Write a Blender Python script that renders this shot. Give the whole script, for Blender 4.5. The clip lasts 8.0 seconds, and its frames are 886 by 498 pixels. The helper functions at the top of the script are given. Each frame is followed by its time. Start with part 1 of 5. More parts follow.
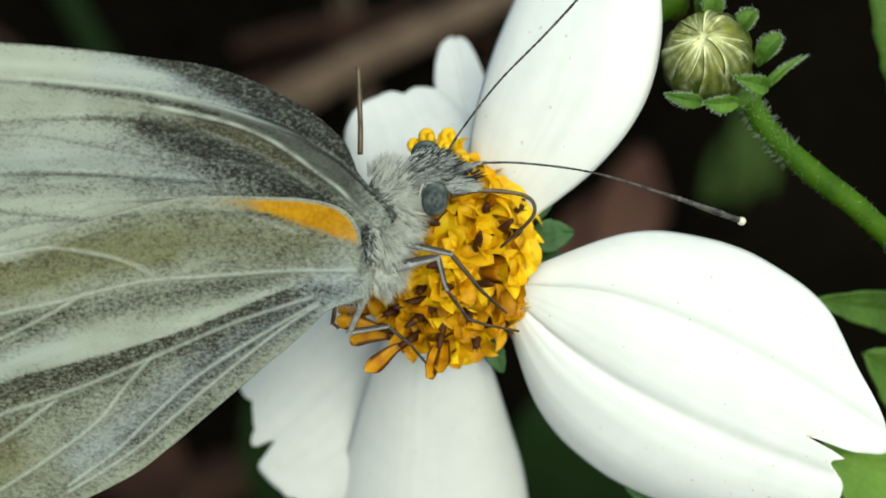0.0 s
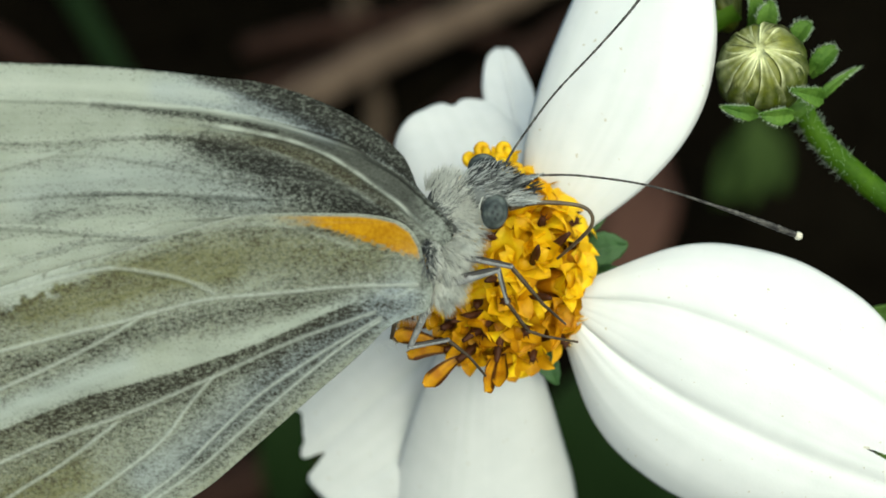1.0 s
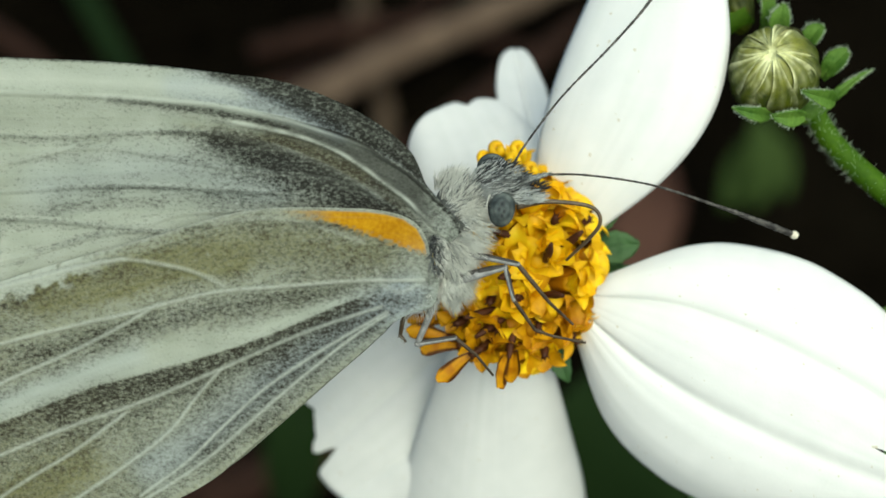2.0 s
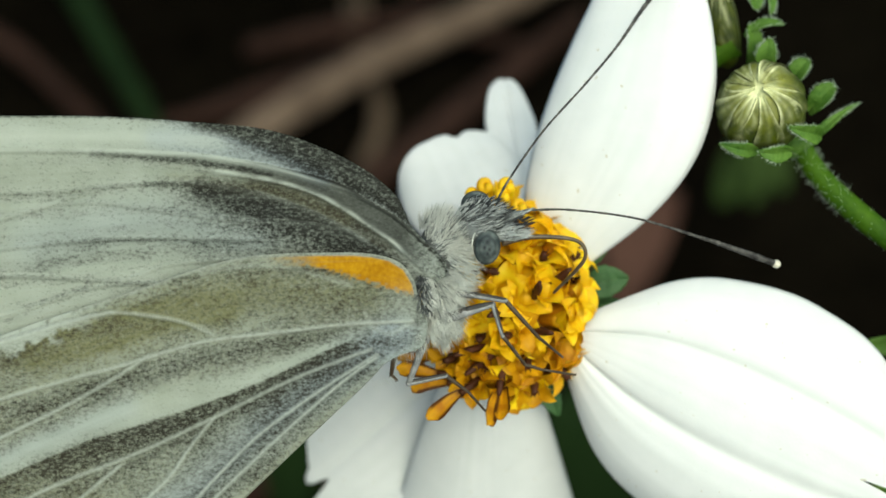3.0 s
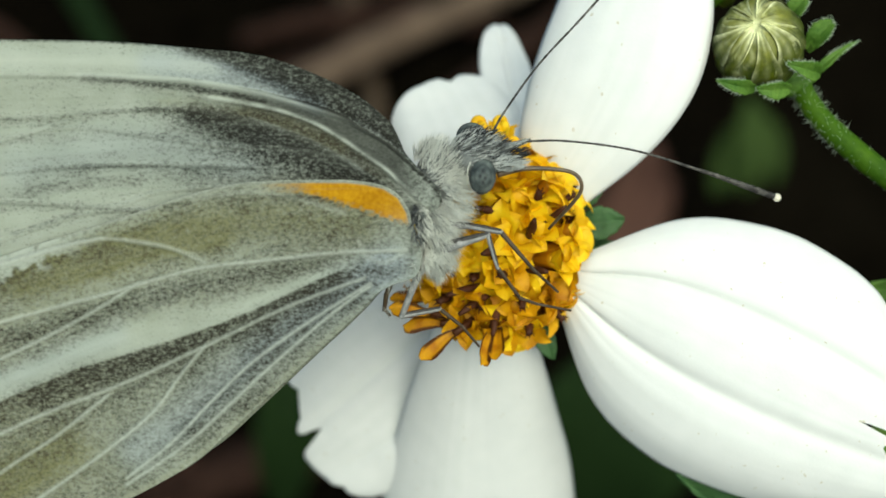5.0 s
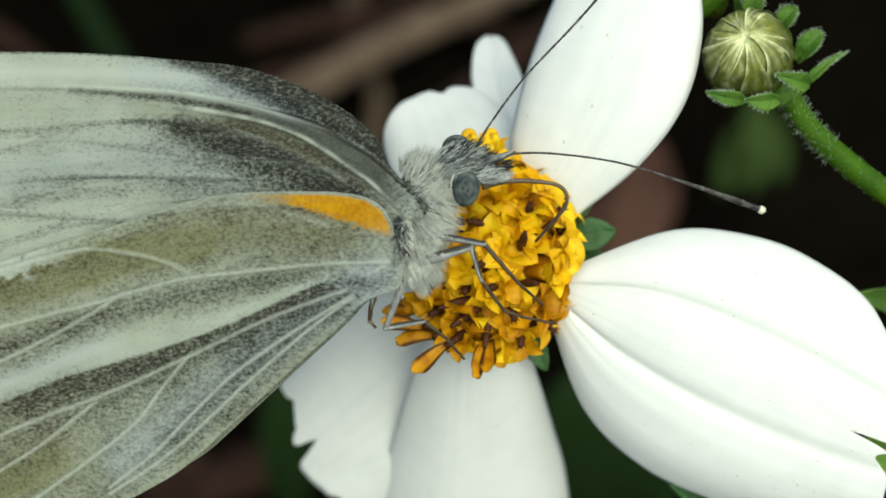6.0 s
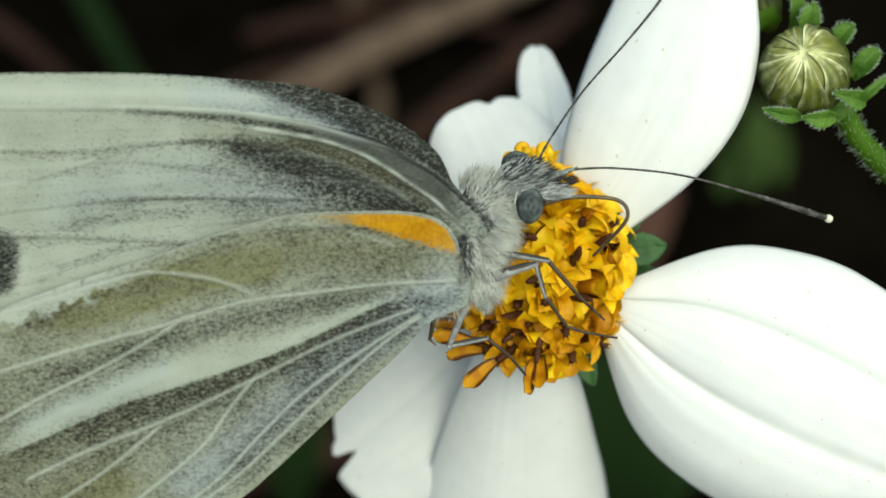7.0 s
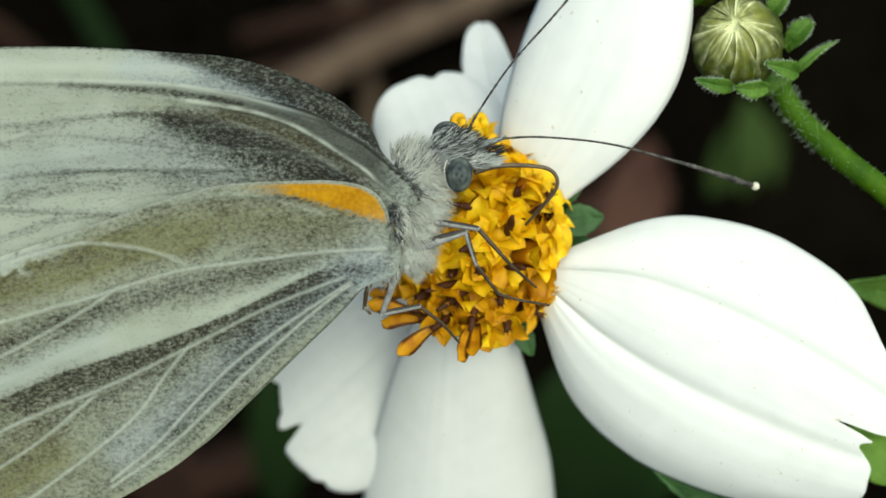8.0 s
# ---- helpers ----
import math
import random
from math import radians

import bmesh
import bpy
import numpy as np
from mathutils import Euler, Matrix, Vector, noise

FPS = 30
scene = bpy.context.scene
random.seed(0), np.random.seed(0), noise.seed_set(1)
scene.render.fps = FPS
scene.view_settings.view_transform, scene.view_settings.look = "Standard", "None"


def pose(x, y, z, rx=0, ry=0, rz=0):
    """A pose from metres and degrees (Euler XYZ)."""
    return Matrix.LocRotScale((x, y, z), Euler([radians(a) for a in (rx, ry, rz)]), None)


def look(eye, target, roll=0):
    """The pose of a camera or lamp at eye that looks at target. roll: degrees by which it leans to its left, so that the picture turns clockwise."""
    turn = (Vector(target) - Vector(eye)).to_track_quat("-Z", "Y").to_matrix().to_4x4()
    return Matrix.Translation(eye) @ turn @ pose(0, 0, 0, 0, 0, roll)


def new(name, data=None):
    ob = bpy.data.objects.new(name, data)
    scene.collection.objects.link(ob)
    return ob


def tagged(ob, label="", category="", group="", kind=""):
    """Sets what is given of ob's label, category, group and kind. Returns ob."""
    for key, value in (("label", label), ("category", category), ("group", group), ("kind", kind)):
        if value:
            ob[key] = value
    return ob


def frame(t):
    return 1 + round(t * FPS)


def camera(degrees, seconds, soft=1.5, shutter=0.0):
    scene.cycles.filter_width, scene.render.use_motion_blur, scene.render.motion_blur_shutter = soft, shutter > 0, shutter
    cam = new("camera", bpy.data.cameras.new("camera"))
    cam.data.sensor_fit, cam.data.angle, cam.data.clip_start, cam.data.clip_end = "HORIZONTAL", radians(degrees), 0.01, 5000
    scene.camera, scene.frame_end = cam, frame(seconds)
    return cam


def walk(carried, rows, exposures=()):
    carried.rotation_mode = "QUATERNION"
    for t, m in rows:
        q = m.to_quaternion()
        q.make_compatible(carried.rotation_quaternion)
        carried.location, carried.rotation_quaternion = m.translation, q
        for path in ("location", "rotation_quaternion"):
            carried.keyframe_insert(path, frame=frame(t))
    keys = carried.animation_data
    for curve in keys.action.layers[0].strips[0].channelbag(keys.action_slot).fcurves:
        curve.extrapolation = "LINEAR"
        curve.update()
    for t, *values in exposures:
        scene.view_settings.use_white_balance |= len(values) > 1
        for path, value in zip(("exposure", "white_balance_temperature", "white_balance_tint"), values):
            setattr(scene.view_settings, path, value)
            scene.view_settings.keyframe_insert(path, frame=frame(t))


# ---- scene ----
MM = 0.001
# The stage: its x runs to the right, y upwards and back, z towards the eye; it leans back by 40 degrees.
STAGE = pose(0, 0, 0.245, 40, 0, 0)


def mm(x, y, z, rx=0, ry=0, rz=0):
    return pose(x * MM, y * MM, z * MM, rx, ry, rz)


# ---- camera: hand-held, a few centimetres from the flower; places in millimetres on the stage, turns in degrees ----
cam = camera(36, 8.0)
cam.data.dof.use_dof = True
cam.data.dof.focus_distance = 0.0550
cam.data.dof.aperture_fstop = 38.0
CAMERA_ROWS = [
    (0, -0.20, 0.70, 56.70, 0.01, 0.39, -0.10),
    (0.2, -0.72, 0.45, 56.73, 0.02, 0.34, -0.22),
    (0.5, -1.78, 0.70, 56.30, 0.04, 0.28, -0.25),
    (0.8, -2.21, 1.31, 56.68, 0.08, 0.29, -0.64),
    (1, -2.47, 1.39, 56.76, 0.11, 0.29, -0.43),
    (1.2, -3.09, 1.47, 56.99, 0.02, 0.11, 0.03),
    (2.3, -2.51, 1.06, 57.44, 0.64, 0.73, 0.01),
    (2.5, -2.11, 1.45, 57.74, 0.62, 0.87, -0.74),
    (2.8, -2.12, 2.59, 57.63, 0.39, 0.39, -0.54),
    (3, -2.48, 3.08, 57.61, 0.22, 0.08, -0.37),
    (3.2, -3.43, 3.23, 56.79, 0.11, 0.06, -0.68),
    (3.5, -4.23, 3.15, 56.34, -0.07, 0.05, -0.45),
    (3.8, -4.60, 2.47, 56.35, -0.05, 0.19, -0.31),
    (4, -4.75, 1.57, 56.19, -0.04, 0.29, -0.00),
    (4.2, -4.61, 1.40, 56.10, -0.00, 0.14, 0.24),
    (4.5, -3.21, 1.10, 56.17, 0.07, -0.09, 0.12),
    (4.7, -2.93, 0.77, 56.42, 0.04, -0.04, -0.09),
    (5.8, -1.05, 0.81, 57.41, 0.02, 0.01, -0.65),
    (6, -1.79, 1.14, 57.00, 0.28, -0.03, -0.75),
    (6.2, -2.70, 1.22, 56.72, 0.11, -0.06, -0.29),
    (6.5, -4.69, 1.82, 56.08, -0.15, -0.08, -0.47),
    (6.8, -4.63, 2.04, 56.49, -0.14, -0.16, -0.03),
    (7, -4.40, 1.89, 56.55, -0.14, -0.20, 0.03),
    (7.2, -3.84, 1.69, 57.15, -0.02, -0.12, -0.28),
    (7.5, -3.05, 1.28, 57.38, 0.15, -0.01, -0.02),
    (7.8, -2.37, 0.96, 57.20, 0.04, -0.02, -0.33),
    (8, -1.56, 0.45, 57.00, -0.02, -0.04, 0.03),
]
walk(cam, [(t, STAGE @ mm(x, y, z) @ pose(0, 0, 0, 0, yaw, 0) @ pose(0, 0, 0, tilt) @ pose(0, 0, 0, 0, 0, roll))
           for t, x, y, z, yaw, tilt, roll in CAMERA_ROWS],
     [(0.0, 0.37, 6400, -12), (8.0, 0.37, 6400, -12)])

# ---- light: a bright overcast sky with a veiled high sun ----
world = bpy.data.worlds.new("sky")
scene.world = world
world.use_nodes = True
wn = world.node_tree.nodes
sky = wn.new("ShaderNodeTexSky")
sky.sky_type = "NISHITA"
sky.sun_disc = False
sky.sun_elevation = radians(60)
sky.sun_rotation = radians(154)
sky.dust_density = 6.0
world.node_tree.links.new(sky.outputs[0], wn["Background"].inputs[0])
wn["Background"].inputs[1].default_value = 0.145
sun = new("sun", bpy.data.lights.new("sun", "SUN"))
sun.data.energy = 1.12
sun.data.angle = radians(95)
sun.data.color = (1.0, 0.965, 0.915)
sun.matrix_world = look((0.20, -0.43, 1.13), (0, 0, 0.2))


# ---- materials ----
def material(name, rough=0.6, spec=0.3):
    m = bpy.data.materials.new(name)
    m.use_nodes = True
    n = m.node_tree.nodes
    b = n["Principled BSDF"]
    b.inputs["Roughness"].default_value = rough
    b.inputs["Specular IOR Level"].default_value = spec
    return m, n, m.node_tree.links, b


def noise_node(n, l, scale, detail=3.0, stretch=None):
    co = n.new("ShaderNodeTexCoord")
    tex = n.new("ShaderNodeTexNoise")
    tex.inputs["Scale"].default_value = scale
    tex.inputs["Detail"].default_value = detail
    if stretch:
        mp = n.new("ShaderNodeMapping")
        mp.inputs["Scale"].default_value = stretch
        l.new(co.outputs["Object"], mp.inputs[0])
        l.new(mp.outputs[0], tex.inputs["Vector"])
    else:
        l.new(co.outputs["Object"], tex.inputs["Vector"])
    return tex.outputs["Fac"]


def ramp(n, l, fac, *stops):
    r = n.new("ShaderNodeValToRGB")
    e = r.color_ramp.elements
    while len(e) < len(stops):
        e.new(0.5)
    for k, (p, c) in zip(e, stops):
        k.position, k.color = p, (*c, 1)
    l.new(fac, r.inputs[0])
    return r.outputs[0]


def mixed(n, l, fac, a, b, mode="MIX"):
    m = n.new("ShaderNodeMix")
    m.data_type, m.blend_type = "RGBA", mode
    for k, v in ((0, fac), (6, a), (7, b)):
        if isinstance(v, (int, float)):
            m.inputs[k].default_value = v
        elif isinstance(v, tuple):
            m.inputs[k].default_value = (*v, 1)
        else:
            l.new(v, m.inputs[k])
    return m.outputs[2]


def maths(n, l, op, a, b=0.0, clamp=False):
    m = n.new("ShaderNodeMath")
    m.operation, m.use_clamp = op, clamp
    for k, v in ((0, a), (1, b)):
        if isinstance(v, (int, float)):
            m.inputs[k].default_value = v
        else:
            l.new(v, m.inputs[k])
    return m.outputs[0]


def attribute(n, name):
    a = n.new("ShaderNodeAttribute")
    a.attribute_name = name
    return a.outputs["Fac"]


def relief(n, l, b, height, depth):
    k = n.new("ShaderNodeBump")
    k.inputs["Strength"].default_value = 1.0
    k.inputs["Distance"].default_value = depth
    l.new(height, k.inputs["Height"])
    l.new(k.outputs[0], b.inputs["Normal"])


def thin(m, share, tint=None):
    """Lets a share of the light through, as petals, leaves and wings do."""
    n, l = m.node_tree.nodes, m.node_tree.links
    b, out = n["Principled BSDF"], n["Material Output"]
    tr = n.new("ShaderNodeBsdfTranslucent")
    if b.inputs["Base Color"].is_linked:
        l.new(b.inputs["Base Color"].links[0].from_socket, tr.inputs[0])
    else:
        tr.inputs[0].default_value = b.inputs["Base Color"].default_value
    mix = n.new("ShaderNodeMixShader")
    mix.inputs[0].default_value = share
    l.new(b.outputs[0], mix.inputs[1])
    l.new(tr.outputs[0], mix.inputs[2])
    l.new(mix.outputs[0], out.inputs[0])
    return m


def mottled(name, dark, light, scale, rough=0.6, spec=0.3, share=0.0, stretch=None, depth=0.0, spread=(0.3, 0.7)):
    m, n, l, b = material(name, rough, spec)
    big = noise_node(n, l, scale, 4.0, stretch)
    fine = noise_node(n, l, scale * 7.3, 3.0, stretch)
    f = maths(n, l, "ADD", maths(n, l, "MULTIPLY", big, 0.65), maths(n, l, "MULTIPLY", fine, 0.35))
    l.new(ramp(n, l, f, (spread[0], dark), (spread[1], light)), b.inputs["Base Color"])
    if depth:
        relief(n, l, b, fine, depth)
    return thin(m, share) if share else m


def petal_material():
    m, n, l, b = material("petal_white", 0.55, 0.25)
    streak = noise_node(n, l, 900, 3.0)
    cells = noise_node(n, l, 9000, 2.0)
    blotch = noise_node(n, l, 3600, 1.0)
    vein = attribute(n, "vein")
    c = ramp(n, l, streak, (0.3, (0.785, 0.790, 0.780)), (0.7, (0.825, 0.825, 0.815)))
    c = mixed(n, l, maths(n, l, "MULTIPLY", vein, 0.5), c, (0.56, 0.60, 0.55))
    speck = maths(n, l, "MULTIPLY", maths(n, l, "GREATER_THAN", blotch, 0.765), 0.6)
    c = mixed(n, l, speck, c, (0.50, 0.43, 0.28))
    l.new(c, b.inputs["Base Color"])
    h = maths(n, l, "ADD", maths(n, l, "MULTIPLY", cells, 0.3), maths(n, l, "MULTIPLY", vein, -0.8))
    relief(n, l, b, h, 0.000025)
    return thin(m, 0.22)


def wing_material():
    """Scales of three colours strewn over a pale membrane, by the densities that the wing carries; the dark one also
    holds painted fold shade.
    """
    m, n, l, b = material("wing_scales", 0.85, 0.05)
    grain = maths(n, l, "ADD", maths(n, l, "MULTIPLY", noise_node(n, l, 8200, 2.0), 0.6), maths(n, l, "MULTIPLY", noise_node(n, l, 15000, 2.0), 0.4))
    grain2 = noise_node(n, l, 5200, 1.5)
    cloud = noise_node(n, l, 700, 3.0)
    dusk_shade, olive, orange, pale, blue, felt = [attribute(n, k) for k in ("dusk_shade", "olive", "orange", "pale", "blue", "felt")]
    c = ramp(n, l, cloud, (0.3, (0.38, 0.41, 0.335)), (0.7, (0.47, 0.50, 0.425)))
    spotted = maths(n, l, "ADD", olive, maths(n, l, "MULTIPLY", maths(n, l, "SUBTRACT", grain2, 0.5), 1.2), True)
    c = mixed(n, l, maths(n, l, "MULTIPLY", spotted, olive), c, (0.245, 0.245, 0.120))
    c = mixed(n, l, blue, c, (0.37, 0.42, 0.44))
    c = mixed(n, l, orange, c, ramp(n, l, maths(n, l, "ADD", maths(n, l, "MULTIPLY", grain2, 0.5), maths(n, l, "MULTIPLY", cloud, 0.5)), (0.28, (0.32, 0.13, 0.005)), (0.66, (0.57, 0.31, 0.014))))
    c = mixed(n, l, maths(n, l, "MULTIPLY", pale, 0.8), c, (0.50, 0.53, 0.47))
    rows = noise_node(n, l, 8200, 2.0, (0.70, 1.0, 1.0))
    coarse = maths(n, l, "ADD", maths(n, l, "MULTIPLY", rows, 0.60), maths(n, l, "MULTIPLY", noise_node(n, l, 14500, 2.0), 0.40))
    coarse = maths(n, l, "ADD", coarse, maths(n, l, "MULTIPLY", noise_node(n, l, 2300, 3.0), 0.16))
    limit = maths(n, l, "SUBTRACT", 0.735, maths(n, l, "MULTIPLY", dusk_shade, 0.36))
    bare = maths(n, l, "SUBTRACT", 1.0, maths(n, l, "MULTIPLY", felt, 0.85))
    specks = maths(n, l, "MULTIPLY", maths(n, l, "MULTIPLY", maths(n, l, "SUBTRACT", coarse, limit), 3.4, True), bare)
    even = maths(n, l, "ADD", 0.47, maths(n, l, "MULTIPLY", felt, 0.50))
    dark = maths(n, l, "ADD", maths(n, l, "MULTIPLY", dusk_shade, even), maths(n, l, "MULTIPLY", specks, 0.64), True)
    dark = maths(n, l, "MULTIPLY", dark, maths(n, l, "SUBTRACT", 0.98, maths(n, l, "MULTIPLY", pale, 0.65)))
    white = noise_node(n, l, 8600, 1.5, (0.55, 1.0, 1.0))
    flecks = maths(n, l, "MULTIPLY", maths(n, l, "SUBTRACT", white, 0.59), 5.0, True)
    dark = maths(n, l, "MULTIPLY", dark, maths(n, l, "SUBTRACT", 1.0, maths(n, l, "MULTIPLY", maths(n, l, "MULTIPLY", flecks, bare), 0.50)))
    c = mixed(n, l, dark, c, mixed(n, l, olive, (0.012, 0.012, 0.0115), (0.046, 0.040, 0.026)))
    l.new(c, b.inputs["Base Color"])
    relief(n, l, b, grain, 0.00003)
    return thin(m, 0.32)


def plain(name, colour, rough=0.5, spec=0.3, share=0.0):
    m, n, l, b = material(name, rough, spec)
    b.inputs["Base Color"].default_value = (*colour, 1)
    return thin(m, share) if share else m


def eye_material():
    m, n, l, b = material("compound_eye", 0.6, 0.2)
    spots = noise_node(n, l, 2600, 2.0)
    c = ramp(n, l, spots, (0.34, (0.035, 0.043, 0.044)), (0.5, (0.075, 0.088, 0.085)), (0.66, (0.125, 0.142, 0.13)))
    l.new(mixed(n, l, attribute(n, "ring"), c, (0.010, 0.011, 0.013)), b.inputs["Base Color"])
    facets = noise_node(n, l, 22000, 1.0)
    relief(n, l, b, facets, 0.00002)
    return m


def bud_material():
    m, n, l, b = material("bud_petals", 0.5, 0.3)
    rib, crown_light = attribute(n, "rib"), attribute(n, "crown_light")
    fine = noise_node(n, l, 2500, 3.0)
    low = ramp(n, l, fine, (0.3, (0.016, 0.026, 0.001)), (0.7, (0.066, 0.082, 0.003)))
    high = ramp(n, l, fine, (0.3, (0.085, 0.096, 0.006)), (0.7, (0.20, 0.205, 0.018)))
    # yellower crown over olive sides, with shading of the lower half painted in
    c = mixed(n, l, crown_light, low, high)
    broken = maths(n, l, "MULTIPLY", rib, ramp(n, l, noise_node(n, l, 1500, 4.0), (0.34, (0.25, 0.25, 0.25)), (0.60, (1.25, 1.25, 1.25))), True)
    c = mixed(n, l, broken, c, (0.74, 0.75, 0.43))
    l.new(c, b.inputs["Base Color"])
    relief(n, l, b, fine, 0.00006)
    return m


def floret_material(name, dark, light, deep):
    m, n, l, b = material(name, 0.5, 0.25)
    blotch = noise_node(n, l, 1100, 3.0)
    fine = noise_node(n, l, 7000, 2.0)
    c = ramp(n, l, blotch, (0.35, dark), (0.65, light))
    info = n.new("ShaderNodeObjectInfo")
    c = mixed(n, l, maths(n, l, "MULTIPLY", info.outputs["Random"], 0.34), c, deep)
    # shade down in the florets painted as deeper colour; also browns aged ones
    c = mixed(n, l, attribute(n, "shade_browning"), c, deep)
    l.new(c, b.inputs["Base Color"])
    relief(n, l, b, fine, 0.00003)
    return thin(m, 0.2)


PETAL = petal_material()
WING = wing_material()
EYE = eye_material()
BUD = bud_material()
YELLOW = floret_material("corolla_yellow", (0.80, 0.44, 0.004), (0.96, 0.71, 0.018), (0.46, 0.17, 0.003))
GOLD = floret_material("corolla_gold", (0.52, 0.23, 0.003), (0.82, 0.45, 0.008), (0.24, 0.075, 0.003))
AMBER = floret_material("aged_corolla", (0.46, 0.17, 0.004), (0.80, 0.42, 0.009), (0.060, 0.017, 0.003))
CHAFF = mottled("chaff_brown", (0.08, 0.028, 0.004), (0.30, 0.12, 0.008), 1500, 0.7, 0.2)
BROWN = mottled("anther_brown", (0.022, 0.006, 0.002), (0.085, 0.025, 0.006), 2500, 0.6, 0.25)
GREEN = mottled("leaf_green", (0.045, 0.10, 0.012), (0.115, 0.21, 0.035), 500, 0.5, 0.35, 0.22, None, 0.00008)
LIME = mottled("young_leaf_green", (0.11, 0.21, 0.03), (0.20, 0.33, 0.06), 420, 0.5, 0.3, 0.25, None, 0.0001)
STEM = mottled("stem_green", (0.022, 0.060, 0.002), (0.056, 0.116, 0.003), 700, 0.6, 0.12, 0.0, (1, 1, 1), 0.00004)
DARKGREEN = mottled("bract_green", (0.020, 0.055, 0.015), (0.06, 0.13, 0.04), 900, 0.55, 0.3, 0.1)
BRACT = mottled("bud_bract_green", (0.036, 0.105, 0.008), (0.150, 0.262, 0.042), 900, 0.55, 0.25, 0.2, None, 0.00005)
HAIR_PALE = plain("plant_hair", (0.52, 0.60, 0.47), 0.5, 0.3, 0.3)
FUR_PALE = mottled("fur_white", (0.52, 0.525, 0.475), (0.82, 0.83, 0.77), 900, 0.6, 0.2, 0.2)
FUR_GREY = mottled("fur_grey", (0.05, 0.055, 0.055), (0.24, 0.25, 0.24), 1400, 0.6, 0.2)
FUR_MID = mottled("fur_pale_grey", (0.26, 0.275, 0.27), (0.60, 0.62, 0.59), 1400, 0.6, 0.2)
FUR_DARK = plain("fur_black", (0.02, 0.021, 0.023), 0.5, 0.3)
CHITIN = mottled("dark_chitin", (0.018, 0.016, 0.016), (0.065, 0.060, 0.056), 1500, 0.55, 0.2)
FEELER = mottled("ringed_feeler", (0.016, 0.014, 0.014), (0.20, 0.19, 0.17), 2600, 0.55, 0.2, spread=(0.42, 0.78))
FOOT = mottled("foot_brown", (0.020, 0.014, 0.009), (0.085, 0.060, 0.038), 2200, 0.5, 0.25)
LEG = mottled("scaled_leg", (0.11, 0.11, 0.11), (0.34, 0.34, 0.335), 2200, 0.5, 0.3)
TONGUE = mottled("tongue_brown", (0.045, 0.030, 0.018), (0.13, 0.09, 0.05), 2000, 0.4, 0.4)
CREAM = plain("antenna_tip_cream", (0.62, 0.58, 0.47), 0.6)
# soil colour far darker than real: holds the shade of undergrowth not built
SHADED_SOIL = mottled("soil", (0.0007, 0.0006, 0.0004), (0.0052, 0.0042, 0.0027), 14, 1.0, 0.0, 0.0, None, 0.004)
STRAW = mottled("dead_stalk", (0.028, 0.019, 0.013), (0.092, 0.066, 0.045), 60, 0.8, 0.06, 0.0, (1, 1, 0.3), 0.0004)
PALESTRAW = mottled("pale_dead_stalk", (0.050, 0.034, 0.024), (0.150, 0.108, 0.078), 60, 0.8, 0.06, 0.0, (1, 1, 0.3), 0.0004)
# dead leaf and grass colours darkened too, to carry the undergrowth's shade
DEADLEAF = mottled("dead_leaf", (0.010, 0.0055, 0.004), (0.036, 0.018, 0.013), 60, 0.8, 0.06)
# lighter copy of the grass colour, for blades that catch light
SUNLIT = mottled("sunlit_olive_leaf", (0.014, 0.028, 0.006), (0.040, 0.064, 0.014), 40, 0.7, 0.08, 0.15)
RUST = mottled("rusty_dead_leaf", (0.026, 0.012, 0.009), (0.074, 0.038, 0.028), 60, 0.8, 0.06)
# darker copy of the grass colour, with shade in it
SHADED_BLADE = mottled("shaded_grass_green", (0.004, 0.010, 0.0024), (0.012, 0.026, 0.006), 40, 0.7, 0.08, 0.15)


# ---- mesh helpers ----
def part(name, bm, mat, parent, label="", smooth=True):
    me = bpy.data.meshes.new(name)
    bm.to_mesh(me)
    bm.free()
    me.materials.append(mat)
    if smooth:
        me.shade_smooth()
    ob = new(name, me)
    ob.parent = parent
    return tagged(ob, label)


def shared(name, me, parent, m):
    ob = new(name, me)
    ob.parent = parent
    ob.matrix_basis = m
    return ob


def thing(name, m, label, category, group="", kind=""):
    ob = new(name)
    ob.empty_display_size = 0.002
    ob.matrix_basis = m
    return tagged(ob, label, category, group, kind)


def spline(points, n):
    """A smooth curve through a few control points, as n points at even steps of its length."""
    p = np.array(points, float)
    p = np.vstack([2 * p[0] - p[1], p, 2 * p[-1] - p[-2]])
    out = []
    for a, b, c, d in zip(p, p[1:], p[2:], p[3:]):
        t = np.linspace(0, 1, 24, endpoint=False)[:, None]
        out.append(0.5 * (2 * b + (c - a) * t + (2 * a - 5 * b + 4 * c - d) * t ** 2 + (3 * b - a - 3 * c + d) * t ** 3))
    out = np.vstack(out + [p[-2:-1]])
    run = np.r_[0, np.cumsum(np.linalg.norm(np.diff(out, axis=0), axis=1))]
    at = np.linspace(0, run[-1], n)
    return np.stack([np.interp(at, run, out[:, k]) for k in range(out.shape[1])], 1)


